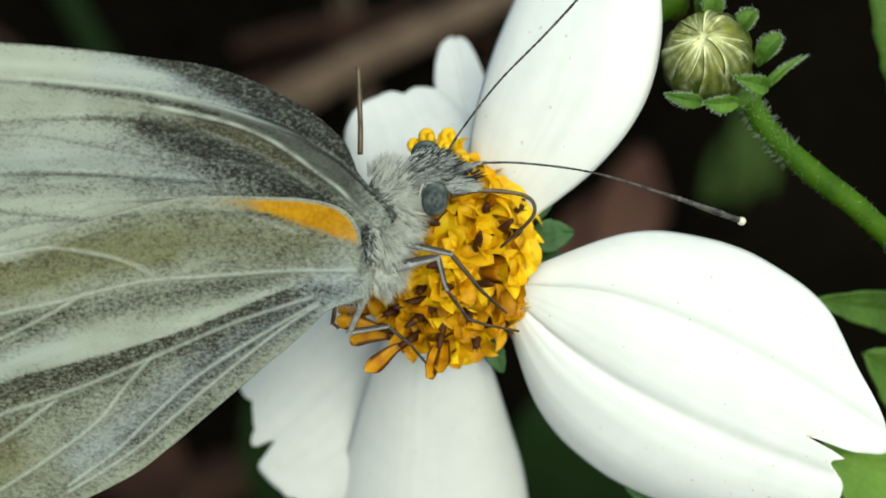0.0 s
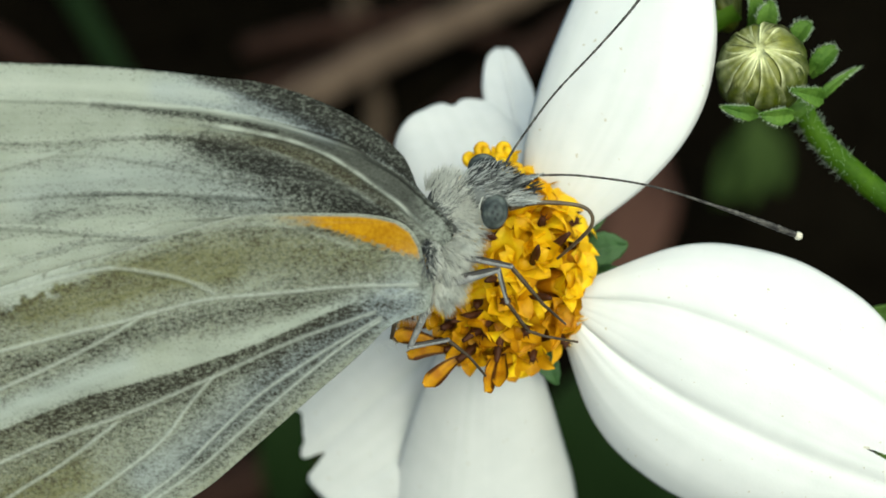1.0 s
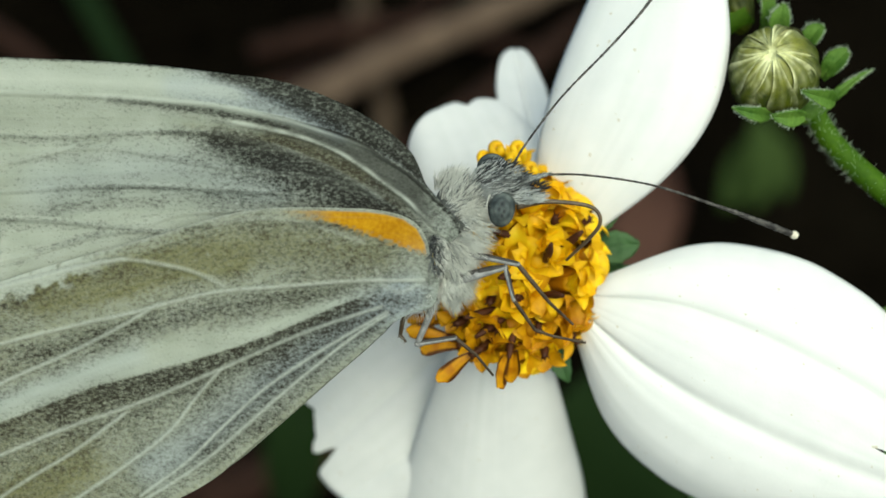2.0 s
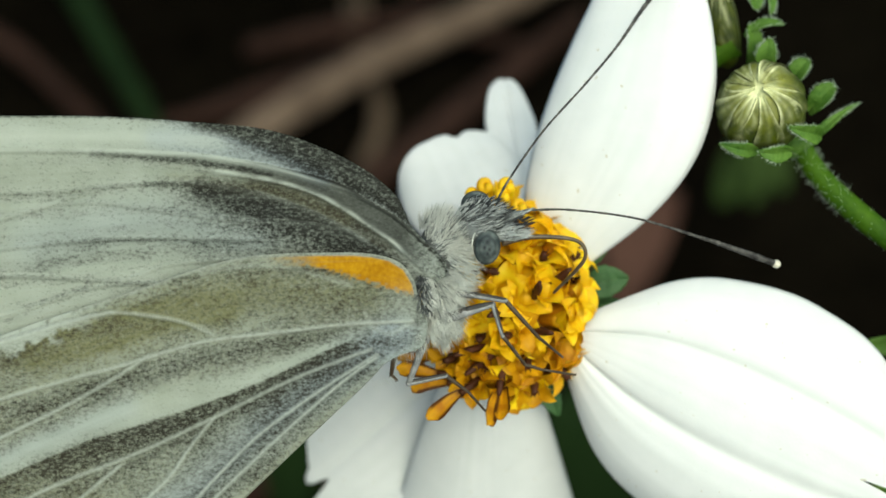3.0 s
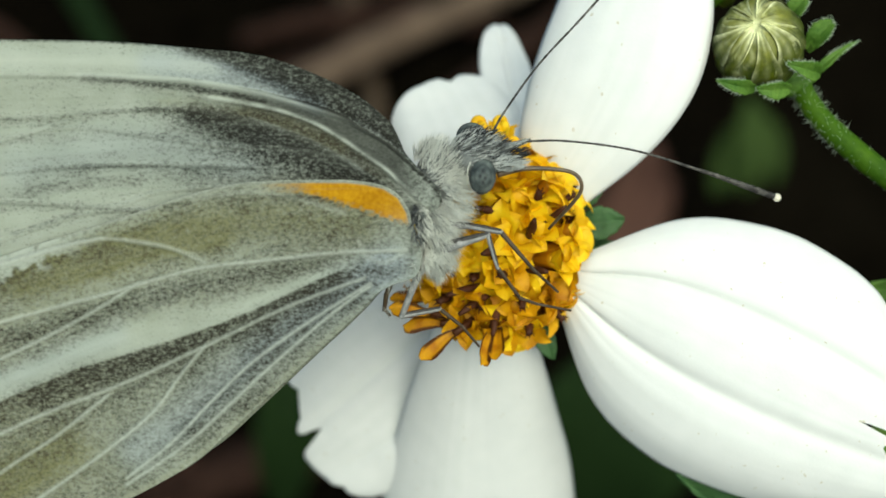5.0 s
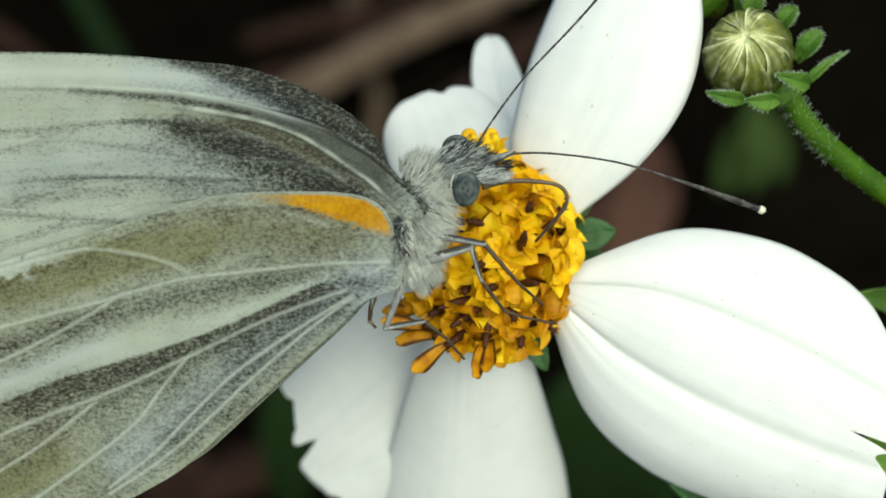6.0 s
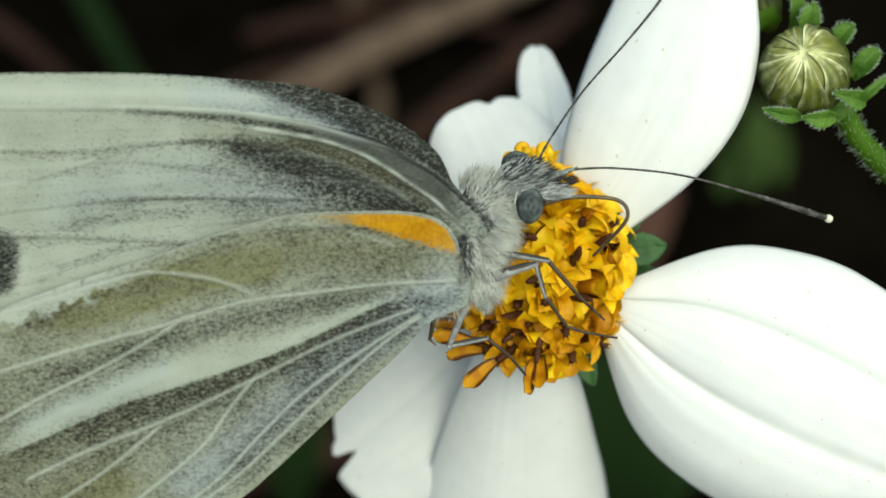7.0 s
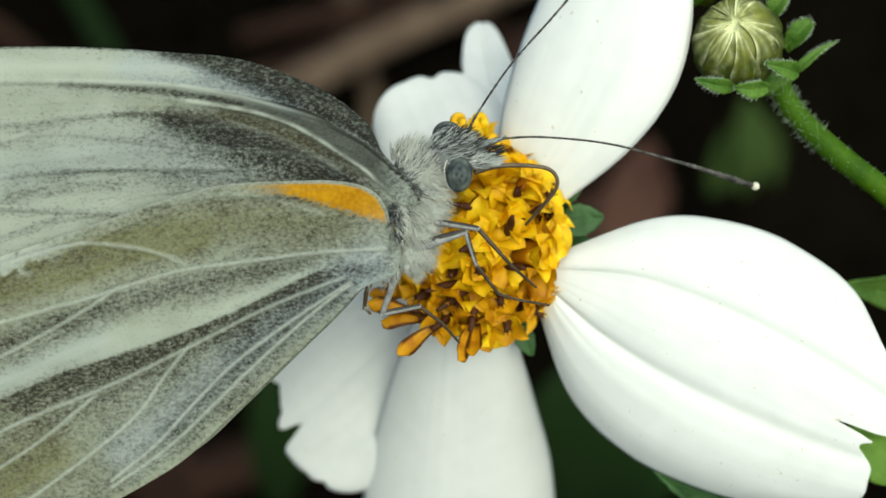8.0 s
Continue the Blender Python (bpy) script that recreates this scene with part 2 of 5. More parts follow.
def tube(bm, points, radii, sides=8, n=24, unit=MM, wobble=0.0):
    """A round, tapering rod along a smooth curve, closed at both ends."""
    line = spline(points, n)
    rad = np.interp(np.linspace(0, 1, n), np.linspace(0, 1, len(radii)), radii)
    rings, side = [], None
    for i, c in enumerate(line):
        d = Vector(line[min(i + 1, n - 1)] - line[max(i - 1, 0)]).normalized()
        if side is None:
            side = d.orthogonal().normalized()
        side = (side - d * side.dot(d)).normalized()
        up = d.cross(side)
        r = rad[i] * (1 + wobble * math.sin(i * 2.4) * 0.5 + wobble * random.uniform(-0.5, 0.5))
        rings.append([bm.verts.new((Vector(c) + (side * math.cos(a) + up * math.sin(a)) * r) * unit)
                      for a in (2 * math.pi * k / sides for k in range(sides))])
    for a, b in zip(rings, rings[1:]):
        for k in range(sides):
            bm.faces.new((a[k], a[(k + 1) % sides], b[(k + 1) % sides], b[k]))
    bm.faces.new(rings[0][::-1])
    bm.faces.new(rings[-1])
    return line


def hair(bm, root, tip, width, bend=(0, 0, 0)):
    """One thin, three-sided tapering bristle."""
    root, tip, bend = Vector(root), Vector(tip), Vector(bend)
    d = (tip - root).normalized()
    s = d.orthogonal().normalized()
    u = d.cross(s)
    turn = random.uniform(0, 2)
    mid = root.lerp(tip, 0.55) + bend
    low, high = [], []
    for k in range(3):
        a = turn + k * 2.094
        o = (s * math.cos(a) + u * math.sin(a)) * width * 0.5
        low.append(bm.verts.new((root + o) * MM))
        high.append(bm.verts.new((mid + o * 0.75) * MM))
    end = bm.verts.new(tip * MM)
    for k in range(3):
        j = (k + 1) % 3
        bm.faces.new((low[k], low[j], high[j], high[k]))
        bm.faces.new((high[k], high[j], end))


def ball(bm, centre, radii, turn=(0, 0, 0), segments=24, rings=16):
    m = mm(*centre, *turn) @ Matrix.Diagonal((radii[0] * MM, radii[1] * MM, radii[2] * MM, 1))
    return bmesh.ops.create_uvsphere(bm, u_segments=segments, v_segments=rings, radius=1.0, matrix=m)["verts"]


def sheet(bm, grid, attrs=None):
    """Faces over a grid of points in millimetres."""
    vs = [[bm.verts.new(Vector(p) * MM) for p in row] for row in grid]
    for a, b in zip(vs, vs[1:]):
        for k in range(len(a) - 1):
            bm.faces.new((a[k], a[k + 1], b[k + 1], b[k]))
    return vs


def add_field(ob, name, values):
    at = ob.data.attributes.new(name, "FLOAT", "POINT")
    at.data.foreach_set("value", np.asarray(values, np.float32).ravel())


def thicken(ob, amount):
    mod = ob.modifiers.new("thickness", "SOLIDIFY")
    mod.thickness = amount * MM
    mod.offset = 0.0


def fractal(x, y, seed=0.0):
    return noise.fractal(Vector((x, y, seed)), 1.0, 2.0, 3)


# ---- setting: soil far below, with litter ----
def build_ground():
    bm = bmesh.new()
    n = 90
    edge = [math.copysign(abs(t) ** 2.6, t) * 60 for t in np.linspace(-1, 1, n)]
    vs = [[bm.verts.new((x, y + 0.2, 0.008 * fractal(x * 14, y * 14) if abs(x) + abs(y) < 4 else 0)) for x in edge] for y in edge]
    for a, b in zip(vs, vs[1:]):
        for k in range(n - 1):
            bm.faces.new((a[k], a[k + 1], b[k + 1], b[k]))
    # the shade on the ground is in the soil's colour
    ob = part("ground", bm, SHADED_SOIL, None)
    tagged(ob, "brown damp soil far below the flower, its colour darkened for shade", "ground", "", "structure")


build_ground()


def dead_stalk(points, radius, mat, label, name="dead_stalk", category="stalk", flat=1.0):
    o = Vector(points[0])
    root = thing(name, Matrix.Translation(o), label, category, "plant litter")
    bm = bmesh.new()
    tube(bm, [Vector(p) - o for p in points], [radius, radius * 1.02, radius * 0.9, radius * 0.6], 9, 20, 1.0, 0.10)
    part("stalk", bm, mat, root)
    return root


def dead_leaf(place, length, width, turn, mat, label, name="dead_leaf", category="leaf", lift=20):
    root = thing(name, Matrix.Translation(place) @ pose(0, 0, 0, lift, 8, turn), label, category, "plant litter")
    bm = bmesh.new()
    grid = []
    for s in np.linspace(0, 1, 12):
        w = width * 0.5 * math.sin(math.pi * min(1, s * 0.93 + 0.04)) ** 0.8
        grid.append([(r * w / MM, s * length / MM, (0.25 * w * r * r + 0.15 * length * math.sin(s * 2.6) + 0.1 * w * fractal(s * 4, r * 2, turn)) / MM)
                     for r in np.linspace(-1, 1, 9)])
    sheet(bm, grid)
    ob = part("blade", bm, mat, root)
    thicken(ob, 0.5)
    return root


def build_litter():
    pale = "pale brown dead stalk lying on dark soil"
    dark = "brown dead stalk lying on dark soil"
    dead_stalk([(-0.086, 0.209, 0.014), (-0.054, 0.237, 0.022), (-0.023, 0.264, 0.022), (0.013, 0.293, 0.018), (0.060, 0.334, 0.010)], 0.0050, PALESTRAW, pale)
    dead_stalk([(-0.110, 0.238, 0.008), (-0.083, 0.246, 0.014), (-0.054, 0.255, 0.016), (-0.013, 0.284, 0.014), (0.020, 0.312, 0.008)], 0.0024, DEADLEAF, dark)
    dead_stalk([(-0.040, 0.214, 0.008), (-0.016, 0.232, 0.014), (0.012, 0.262, 0.014), (0.040, 0.300, 0.008)], 0.0046, DEADLEAF, dark)
    dead_stalk([(-0.030, 0.226, 0.006), (-0.022, 0.252, 0.010), (-0.030, 0.282, 0.010), (-0.034, 0.310, 0.006)], 0.0030, STRAW, dark)
    dead_stalk([(-0.090, 0.251, 0.006), (-0.062, 0.259, 0.012), (-0.027, 0.284, 0.010), (0.001, 0.322, 0.006)], 0.0028, DEADLEAF, dark)
    dead_stalk([(-0.180, 0.312, 0.010), (-0.142, 0.287, 0.012), (-0.119, 0.266, 0.010), (-0.088, 0.231, 0.006)], 0.003, DEADLEAF, dark)
    dead_stalk([(-0.072, 0.122, 0.006), (-0.052, 0.129, 0.012), (-0.031, 0.135, 0.012), (-0.005, 0.144, 0.006)], 0.006, DEADLEAF, dark)
    dead_leaf((0.040, 0.176, 0.014), 0.046, 0.016, -14, RUST, "curled reddish brown dead leaf on dark soil")
    dead_leaf((0.024, 0.180, 0.008), 0.050, 0.022, -44, RUST, "curled reddish brown dead leaf on dark soil", lift=8)
    dead_leaf((-0.058, 0.125, 0.012), 0.05, 0.03, 80, DEADLEAF, "curled reddish brown dead leaf on dark soil")
    green = "blurred green grass blade low over dark soil"
    for x, y, z, length, width, turn, lift in ((0.070, 0.208, 0.020, 0.024, 0.010, -30, 26), (0.078, 0.206, 0.022, 0.026, 0.009, 4, 36), (0.088, 0.214, 0.018, 0.022, 0.009, 24, 24)):
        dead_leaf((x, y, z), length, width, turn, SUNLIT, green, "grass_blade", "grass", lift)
    dead_stalk([(-0.136, 0.334, 0.012), (-0.116, 0.295, 0.022), (-0.101, 0.266, 0.024), (-0.087, 0.241, 0.022), (-0.074, 0.216, 0.012)], 0.0037, SHADED_BLADE, green, "grass_blade", "grass")
    dead_leaf((0.022, 0.088, 0.060), 0.044, 0.03, -14, SHADED_BLADE, green, "grass_blade", "grass", 60)
    dead_leaf((-0.034, 0.097, 0.050), 0.04, 0.012, 10, SHADED_BLADE, green, "grass_blade", "grass", 60)
    rng = random.Random(4)
    for k in range(46):
        x, y = rng.uniform(-0.40, 0.02), rng.uniform(0.02, 0.75)
        a, s = rng.uniform(0, 6.28), rng.uniform(0.05, 0.14)
        p = [(x + s * t * math.cos(a), y + s * t * math.sin(a), 0.006 + 0.01 * math.sin(t * 3.1)) for t in (0, 0.4, 0.7, 1)]
        dead_stalk(p, rng.uniform(0.0015, 0.004), rng.choice((STRAW, DEADLEAF, DEADLEAF)), dark)


build_litter()


# ---- flower ----
def petal(parent, base, tip, width, name="petal", label="", bow=1.0, cup=0.5, swing=0.0, ends=(0.35, 0.75, 1.0, 0.98, 0.8),
          round_tip=0.2, teeth=(), facing=(0, 0, 1), curl=0.0, ribs=(-0.36, 0.36), seed=0.0, nl=44, nw=29):
    """A ray petal from base to tip, in millimetres on the stage. ends: its width at even steps; teeth: (across, depth, breadth) of notches;
    ribs: where its two grooves run; swing bends it sideways, bow arches it, cup hollows it."""
    base, tip = Vector(base), Vector(tip)
    axis = tip - base
    length = axis.length
    along = axis.normalized()
    up = Vector(facing)
    up = (up - along * up.dot(along)).normalized()
    across = along.cross(up)
    bm = bmesh.new()
    grid, veins = [], []
    prof = spline([(i, w) for i, w in enumerate(ends)], 101)
    for s in np.linspace(0, 1, nl):
        half = 0.5 * width * float(np.interp(s * (len(ends) - 1), prof[:, 0], prof[:, 1]))
        row = []
        for r in np.linspace(-1, 1, nw):
            cut = round_tip * (1 - math.sqrt(max(0.0, 1 - (0.98 * abs(r)) ** 2.4)))
            cut += sum(d * math.exp(-((r - c) / b) ** 2) for c, d, b in teeth)
            q = s - cut * s ** 5
            groove = sum(math.exp(-((r - c) / 0.045) ** 2) for c in ribs) * min(1, s * 10) * (0.3 + 1.0 * math.exp(-s * 2.4))
            small = min(1.0, max(0.0, 0.5 + 0.9 * fractal(r * 9 + seed, s * 0.7, seed)))
            valley = 0.13 * sum(math.exp(-((r - c) / 0.13) ** 2) for c in ribs) * min(1, s * 4) * (1 - 0.5 * s)
            h = bow * math.sin(math.pi * q ** 0.8) - cup * (r * r) * half * 0.35 - curl * q ** 3
            h += 0.025 * math.cos(r * 8.7 + seed) * min(1, s * 3) - 0.18 * groove - valley + 0.028 * small - 0.16 * half * abs(r) ** 6
            h += 0.22 * fractal(q * 2.2 + seed, r * 0.9, seed) * s
            p = base + along * (q * length) + across * (r * half * (1 + 0.006 * fractal(q * 5, r, seed)) + swing * math.sin(math.pi * q)) + up * h
            row.append(p)
            veins.append(min(1, 0.6 * groove * (0.35 + 0.65 * math.exp(-s * 3)) + 0.20 * small ** 3))
        grid.append(row)
    sheet(bm, grid)
    ob = part(name, bm, PETAL, parent, label)
    add_field(ob, "vein", veins)
    thicken(ob, 0.12)
    return ob


def leaf_grid(length, width, teeth, depth, fold, arch, nl=40, nw=13, seed=0.0, point=0.9):
    grid = []
    for s in np.linspace(0, 1, nl):
        half = 0.5 * width * (math.sin(math.pi * min(1.0, s ** point * 0.96 + 0.03)) ** 0.75)
        saw = (s * teeth) % 1.0
        half *= 1 - depth * (1 - saw) if teeth else 1
        grid.append([(r * half, s * length, fold * abs(r) * half + arch * math.sin(s * 2.8) + 0.05 * width * fractal(s * 3, r * 1.5, seed)
                      - 0.03 * width * math.exp(-(r / 0.12) ** 2)) for r in np.linspace(-1, 1, nw)])
    return grid


def leaf_part(name, parent, base, tip, width, mat, facing=(0, 0, 1), teeth=9, depth=0.2, fold=0.25, arch=0.4, label="", seed=0.0, thick=0.12, point=0.9):
    base, tip = Vector(base), Vector(tip)
    y = (tip - base).normalized()
    zz = Vector(facing)
    zz = (zz - y * zz.dot(y)).normalized()
    x = y.cross(zz)
    bm = bmesh.new()
    sheet(bm, [[base + x * a + y * b + zz * c for a, b, c in row] for row in leaf_grid((tip - base).length, width, teeth, depth, fold, arch, seed=seed, point=point)])
    ob = part(name, bm, mat, parent, label)
    thicken(ob, thick)
    return ob


def corolla_mesh(name, length, lobe, flare, mat, seed, girth=1.0):
    """A tubular floret: a narrow tube that widens into five pointed, bent-back lobes."""
    rng = random.Random(seed)
    bm = bmesh.new()
    tube(bm, [(0, 0, -0.9), (0, 0, length * 0.5), (0, 0, length - 0.25), (0, 0, length)], [0.17 * girth, 0.22 * girth, 0.34 * girth, 0.40 * girth], 10, 8)
    for k in range(5):
        a = k * 2 * math.pi / 5 + rng.uniform(-0.22, 0.22)
        f = flare * rng.uniform(0.55, 1.35)
        curl, size, lean = rng.uniform(-0.15, 0.5), lobe * rng.uniform(0.8, 1.15), rng.uniform(-0.25, 0.25)
        grid = []
        for s in np.linspace(0, 1, 8):
            w = 0.34 * girth * (1 + 0.50 * math.sin(math.pi * s ** 0.9)) * max(0.02, 1 - s ** 3.6) ** 0.62
            turn = f * (0.55 + 0.45 * s) + curl * s * s
            out = 0.33 * girth + size * s * math.sin(turn)
            hh = length - 0.15 + size * s * math.cos(turn)
            row = []
            for r in (-1, -0.66, -0.33, 0, 0.33, 0.66, 1):
                side = r * w + lean * size * s * s
                lift = 0.30 * w * r * r + 0.05 * math.sin(k * 2.1 + seed + s * 4) * s - 0.05 * math.exp(-(r / 0.25) ** 2)
                d, up = out - lift * math.cos(turn), hh + lift * math.sin(turn)
                row.append((d * math.cos(a) - side * math.sin(a), d * math.sin(a) + side * math.cos(a), up))
            grid.append(row)
        sheet(bm, grid)
    me = bpy.data.meshes.new(name)
    # throat and tube darken with depth, as shade between the lobes
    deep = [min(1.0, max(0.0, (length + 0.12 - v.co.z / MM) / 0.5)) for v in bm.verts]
    bm.to_mesh(me)
    bm.free()
    me.materials.append(mat)
    me.shade_smooth()
    me.attributes.new("shade_browning", "FLOAT", "POINT").data.foreach_set("value", deep)
    return me


def aged_mesh(name, length, width, seed):
    """An old floret: a dark brown tube, split open and pressed flat into one blunt amber tongue."""
    rng = random.Random(seed)
    bm = bmesh.new()
    tube(bm, [(0, 0, -1.6), (0, 0, -0.6), (0.03, 0, 0.25)], [0.13, 0.16, 0.16], 9, 6)
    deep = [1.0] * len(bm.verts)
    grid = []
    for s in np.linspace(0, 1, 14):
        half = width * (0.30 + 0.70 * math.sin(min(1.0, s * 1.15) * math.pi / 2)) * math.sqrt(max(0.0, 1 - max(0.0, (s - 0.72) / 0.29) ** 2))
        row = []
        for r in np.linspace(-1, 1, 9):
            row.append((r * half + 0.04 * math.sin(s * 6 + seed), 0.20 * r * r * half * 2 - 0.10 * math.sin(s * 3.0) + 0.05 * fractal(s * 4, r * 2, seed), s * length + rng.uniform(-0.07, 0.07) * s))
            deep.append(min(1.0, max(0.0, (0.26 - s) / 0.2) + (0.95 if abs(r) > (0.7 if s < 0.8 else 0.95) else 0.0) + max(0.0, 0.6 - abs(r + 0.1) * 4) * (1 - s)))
        grid.append(row)
    sheet(bm, grid)
    me = bpy.data.meshes.new(name)
    bm.to_mesh(me)
    bm.free()
    me.materials.append(AMBER)
    me.shade_smooth()
    me.attributes.new("shade_browning", "FLOAT", "POINT").data.foreach_set("value", deep)
    return me


def anther_mesh(length, reach, seed):
    rng = random.Random(seed)
    bm = bmesh.new()
    tube(bm, [(0, 0, length * 0.6), (0.02, 0, length + reach * 0.5), (0.05, 0.02, length + reach)], [0.15, 0.23, 0.22, 0.12], 7, 7)
    for k in range(5):
        a = k * 1.257
        hair(bm, (0.1 * math.cos(a), 0.1 * math.sin(a), length + reach * 0.7), (0.22 * math.cos(a), 0.22 * math.sin(a), length + reach + rng.uniform(0.05, 0.2)), 0.09)
    me = bpy.data.meshes.new("anther_column")
    bm.to_mesh(me)
    bm.free()
    me.materials.append(BROWN)
    me.shade_smooth()
    return me


def aim(direction, spin):
    d = Vector(direction).normalized()
    return d.to_track_quat("Z", "Y").to_matrix().to_4x4() @ pose(0, 0, 0, 0, 0, spin)


def build_flower():
    flower = thing("flower", STAGE, "white daisy-like wildflower with a golden yellow disc", "flower")
    # receptacle and stalk
    bm = bmesh.new()
    ball(bm, (0.1, 0.2, -3.5), (3.2, 3.7, 2.4))
    part("receptacle", bm, CHAFF, flower, "brown domed base of the disc")
    bm = bmesh.new()
    tube(bm, [(0, 0, -4.5), (-1, -3, -11), (-3, -30, -30), (-4, -80, -75), (-5, -170, -180)], [0.9, 0.7, 0.8, 1.0, 1.3], 10, 40)
    part("stalk", bm, STEM, flower, "thin green flower stalk")
    # ray petals
    petal(flower, (2.65, -0.62, -2.40), (18.42, -8.45, -1.20), 11.8, bow=1.5, cup=0.55, ends=(0.12, 0.735, 0.96, 0.965, 0.86, 0.67), round_tip=0.21, ribs=(-0.40, 0.24),
          teeth=((-0.03, 0.13, 0.03), (-0.09, 0.055, 0.08), (0.10, 0.10, 0.14), (0.34, 0.055, 0.26), (-1.15, 0.11, 0.6)), facing=(0.0, -0.22, 1), swing=-0.06, seed=1.0, nl=64, nw=91)
    petal(flower, (2.07, 2.84, -3.00), (6.83, 17.20, -1.50), 7.25, bow=0.9, cup=0.4, ends=(0.42, 0.80, 0.97, 0.92, 0.74, 0.5), round_tip=0.15, swing=1.22,
          teeth=((0.0, 0.05, 0.07),), facing=(-0.3, 0.1, 1), seed=2.2, nl=50, nw=33, ribs=())
    petal(flower, (-0.70, -2.48, -2.40), (-0.74, -21.00, -14.60), 9.3, bow=-0.5, cup=0.8, ends=(0.40, 0.71, 0.97, 1.05, 0.9), facing=(0, -0.2, 1), seed=3.1, ribs=(), nw=49)
    petal(flower, (-1.20, -2.75, -7.80), (-9.45, -9.70, -11.00), 8.1, bow=0.7, cup=0.3, ends=(0.8, 1.12, 1.16, 1.06, 0.96), round_tip=0.17, swing=-0.1,
          teeth=((0.14, 0.15, 0.07), (0.64, 0.145, 0.36), (0.42, 0.02, 0.04), (0.70, 0.018, 0.04), (-0.62, 0.025, 0.06)), facing=(0.12, 0.12, 1), seed=4.7, ribs=(0.2, -0.4), nw=45)
    petal(flower, (-0.15, 2.73, -3.40), (-2.71, 8.62, -8.60), 6.2, bow=0.3, cup=0.3, ends=(0.5, 0.8, 1.0, 0.98, 0.9), round_tip=0.22,
          teeth=((0.2, 0.05, 0.12),), facing=(-0.05, 0.5, 1), seed=5.9, ribs=(), label="short blunt white petal bent away")
    petal(flower, (1.47, 3.98, -3.40), (0.31, 11.66, -11.50), 2.45, bow=-0.3, cup=-0.3, ends=(0.75, 0.78, 0.95, 1.0, 0.85), round_tip=0.25,
          facing=(0.1, 0.2, 1), seed=7.3, ribs=(0.1,), label="narrow white petal bent away")
    # green bracts behind the petals
    for base, tip, width, dark in (((3.46, 1.50, -3.20), (5.50, 1.85, -3.10), 1.55, DARKGREEN), ((3.47, 2.23, -3.40), (4.72, 3.98, -3.40), 1.0, DARKGREEN),
                                   ((1.60, -2.60, -3.40), (2.42, -4.30, -3.60), 1.0, DARKGREEN),
                                   ((3.60, 0.22, -3.40), (5.46, 0.47, -4.40), 1.3, DARKGREEN)):
        leaf_part("bract", flower, base, tip, width, dark, teeth=5, depth=0.09, fold=0.2, arch=0.2)
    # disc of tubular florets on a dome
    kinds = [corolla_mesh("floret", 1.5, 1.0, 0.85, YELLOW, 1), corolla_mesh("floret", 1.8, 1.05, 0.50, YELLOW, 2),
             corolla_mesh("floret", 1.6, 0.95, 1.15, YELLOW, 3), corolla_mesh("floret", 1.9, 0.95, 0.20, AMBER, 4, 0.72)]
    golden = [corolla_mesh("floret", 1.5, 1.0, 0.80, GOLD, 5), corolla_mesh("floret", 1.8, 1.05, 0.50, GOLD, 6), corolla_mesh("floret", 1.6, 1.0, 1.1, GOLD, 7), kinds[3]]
    brown = [anther_mesh(1.5, 0.7, 1), anther_mesh(1.7, 0.8, 2), anther_mesh(1.6, 0.6, 3), anther_mesh(1.9, 0.9, 4)]
    rng = random.Random(12)
    count = 82
    for k in range(count):
        q = math.sqrt((k + 0.5) / count)
        a = k * 2.39996
        tilt = q * 1.30 * rng.uniform(0.85, 1.1)
        x, y = 2.5 * q * math.cos(a), 0.45 + 3.3 * q * math.sin(a)
        z = -1.7 - 1.5 * q * q
        d = Vector((math.sin(tilt) * math.cos(a) * 1.0, math.sin(tilt) * math.sin(a), math.cos(tilt)))
        d += Vector((rng.uniform(-0.55, 0.55), rng.uniform(-0.55, 0.55), 0))
        if q > 0.78 and math.sin(a) < -0.35 and math.cos(a) < 0.62:
            continue
        if q > 0.88 and math.cos(a) > 0.7:
            continue
        outer = q > 0.80 and math.sin(a) < 0.2 and math.cos(a) < 0.3
        kind = 3 if outer else rng.choice((0, 0, 1, 2))
        m = mm(x + rng.uniform(-0.15, 0.15), y + rng.uniform(-0.15, 0.15), z + rng.uniform(-0.3, 0.15)) @ aim(d, rng.uniform(0, 360))
        # gold florets grow commoner towards the disc's lower side
        lower_gold = rng.random() < (0.9 - y) / 3.2
        ob = shared("floret", (golden if lower_gold else kinds)[kind], flower, m)
        if (kind == 3 or rng.random() < 0.42) and y < 2.0:
            shared("anther_column", brown[kind], ob, Matrix.Identity(4))
    # older florets that lean out low on the disc
    aged = [aged_mesh("floret", 2.15, 0.38, k) for k in (1, 2, 3)]
    for k, (root, end, spin) in enumerate((((-2.50, -2.24, -1.40), (-4.70, -1.91, -0.40), 15), ((-2.26, -2.57, -1.30), (-4.11, -2.60, 0.00), -20), ((-1.18, -2.41, -0.90), (-3.43, -3.93, 0.50), 10),
                                           ((-2.64, -1.49, -2.20), (-4.67, -1.58, -1.20), 40), ((-0.26, -2.42, -1.20), (-0.90, -4.20, 0.60), -35), ((-0.01, -2.55, -1.30), (-0.34, -4.02, 0.50), 30))):
        d = Vector(end) - Vector(root)
        y = (Vector((0, 0, 1)) - d * (d.z / d.length_squared)).normalized()
        x = y.cross(d.normalized())
        turn = Matrix((x, y, d.normalized())).transposed().to_4x4()
        shared("floret", aged[k % 3], flower, mm(*(Vector(end) - d.normalized() * 2.15)) @ turn @ pose(0, 0, 0, 0, 0, spin))
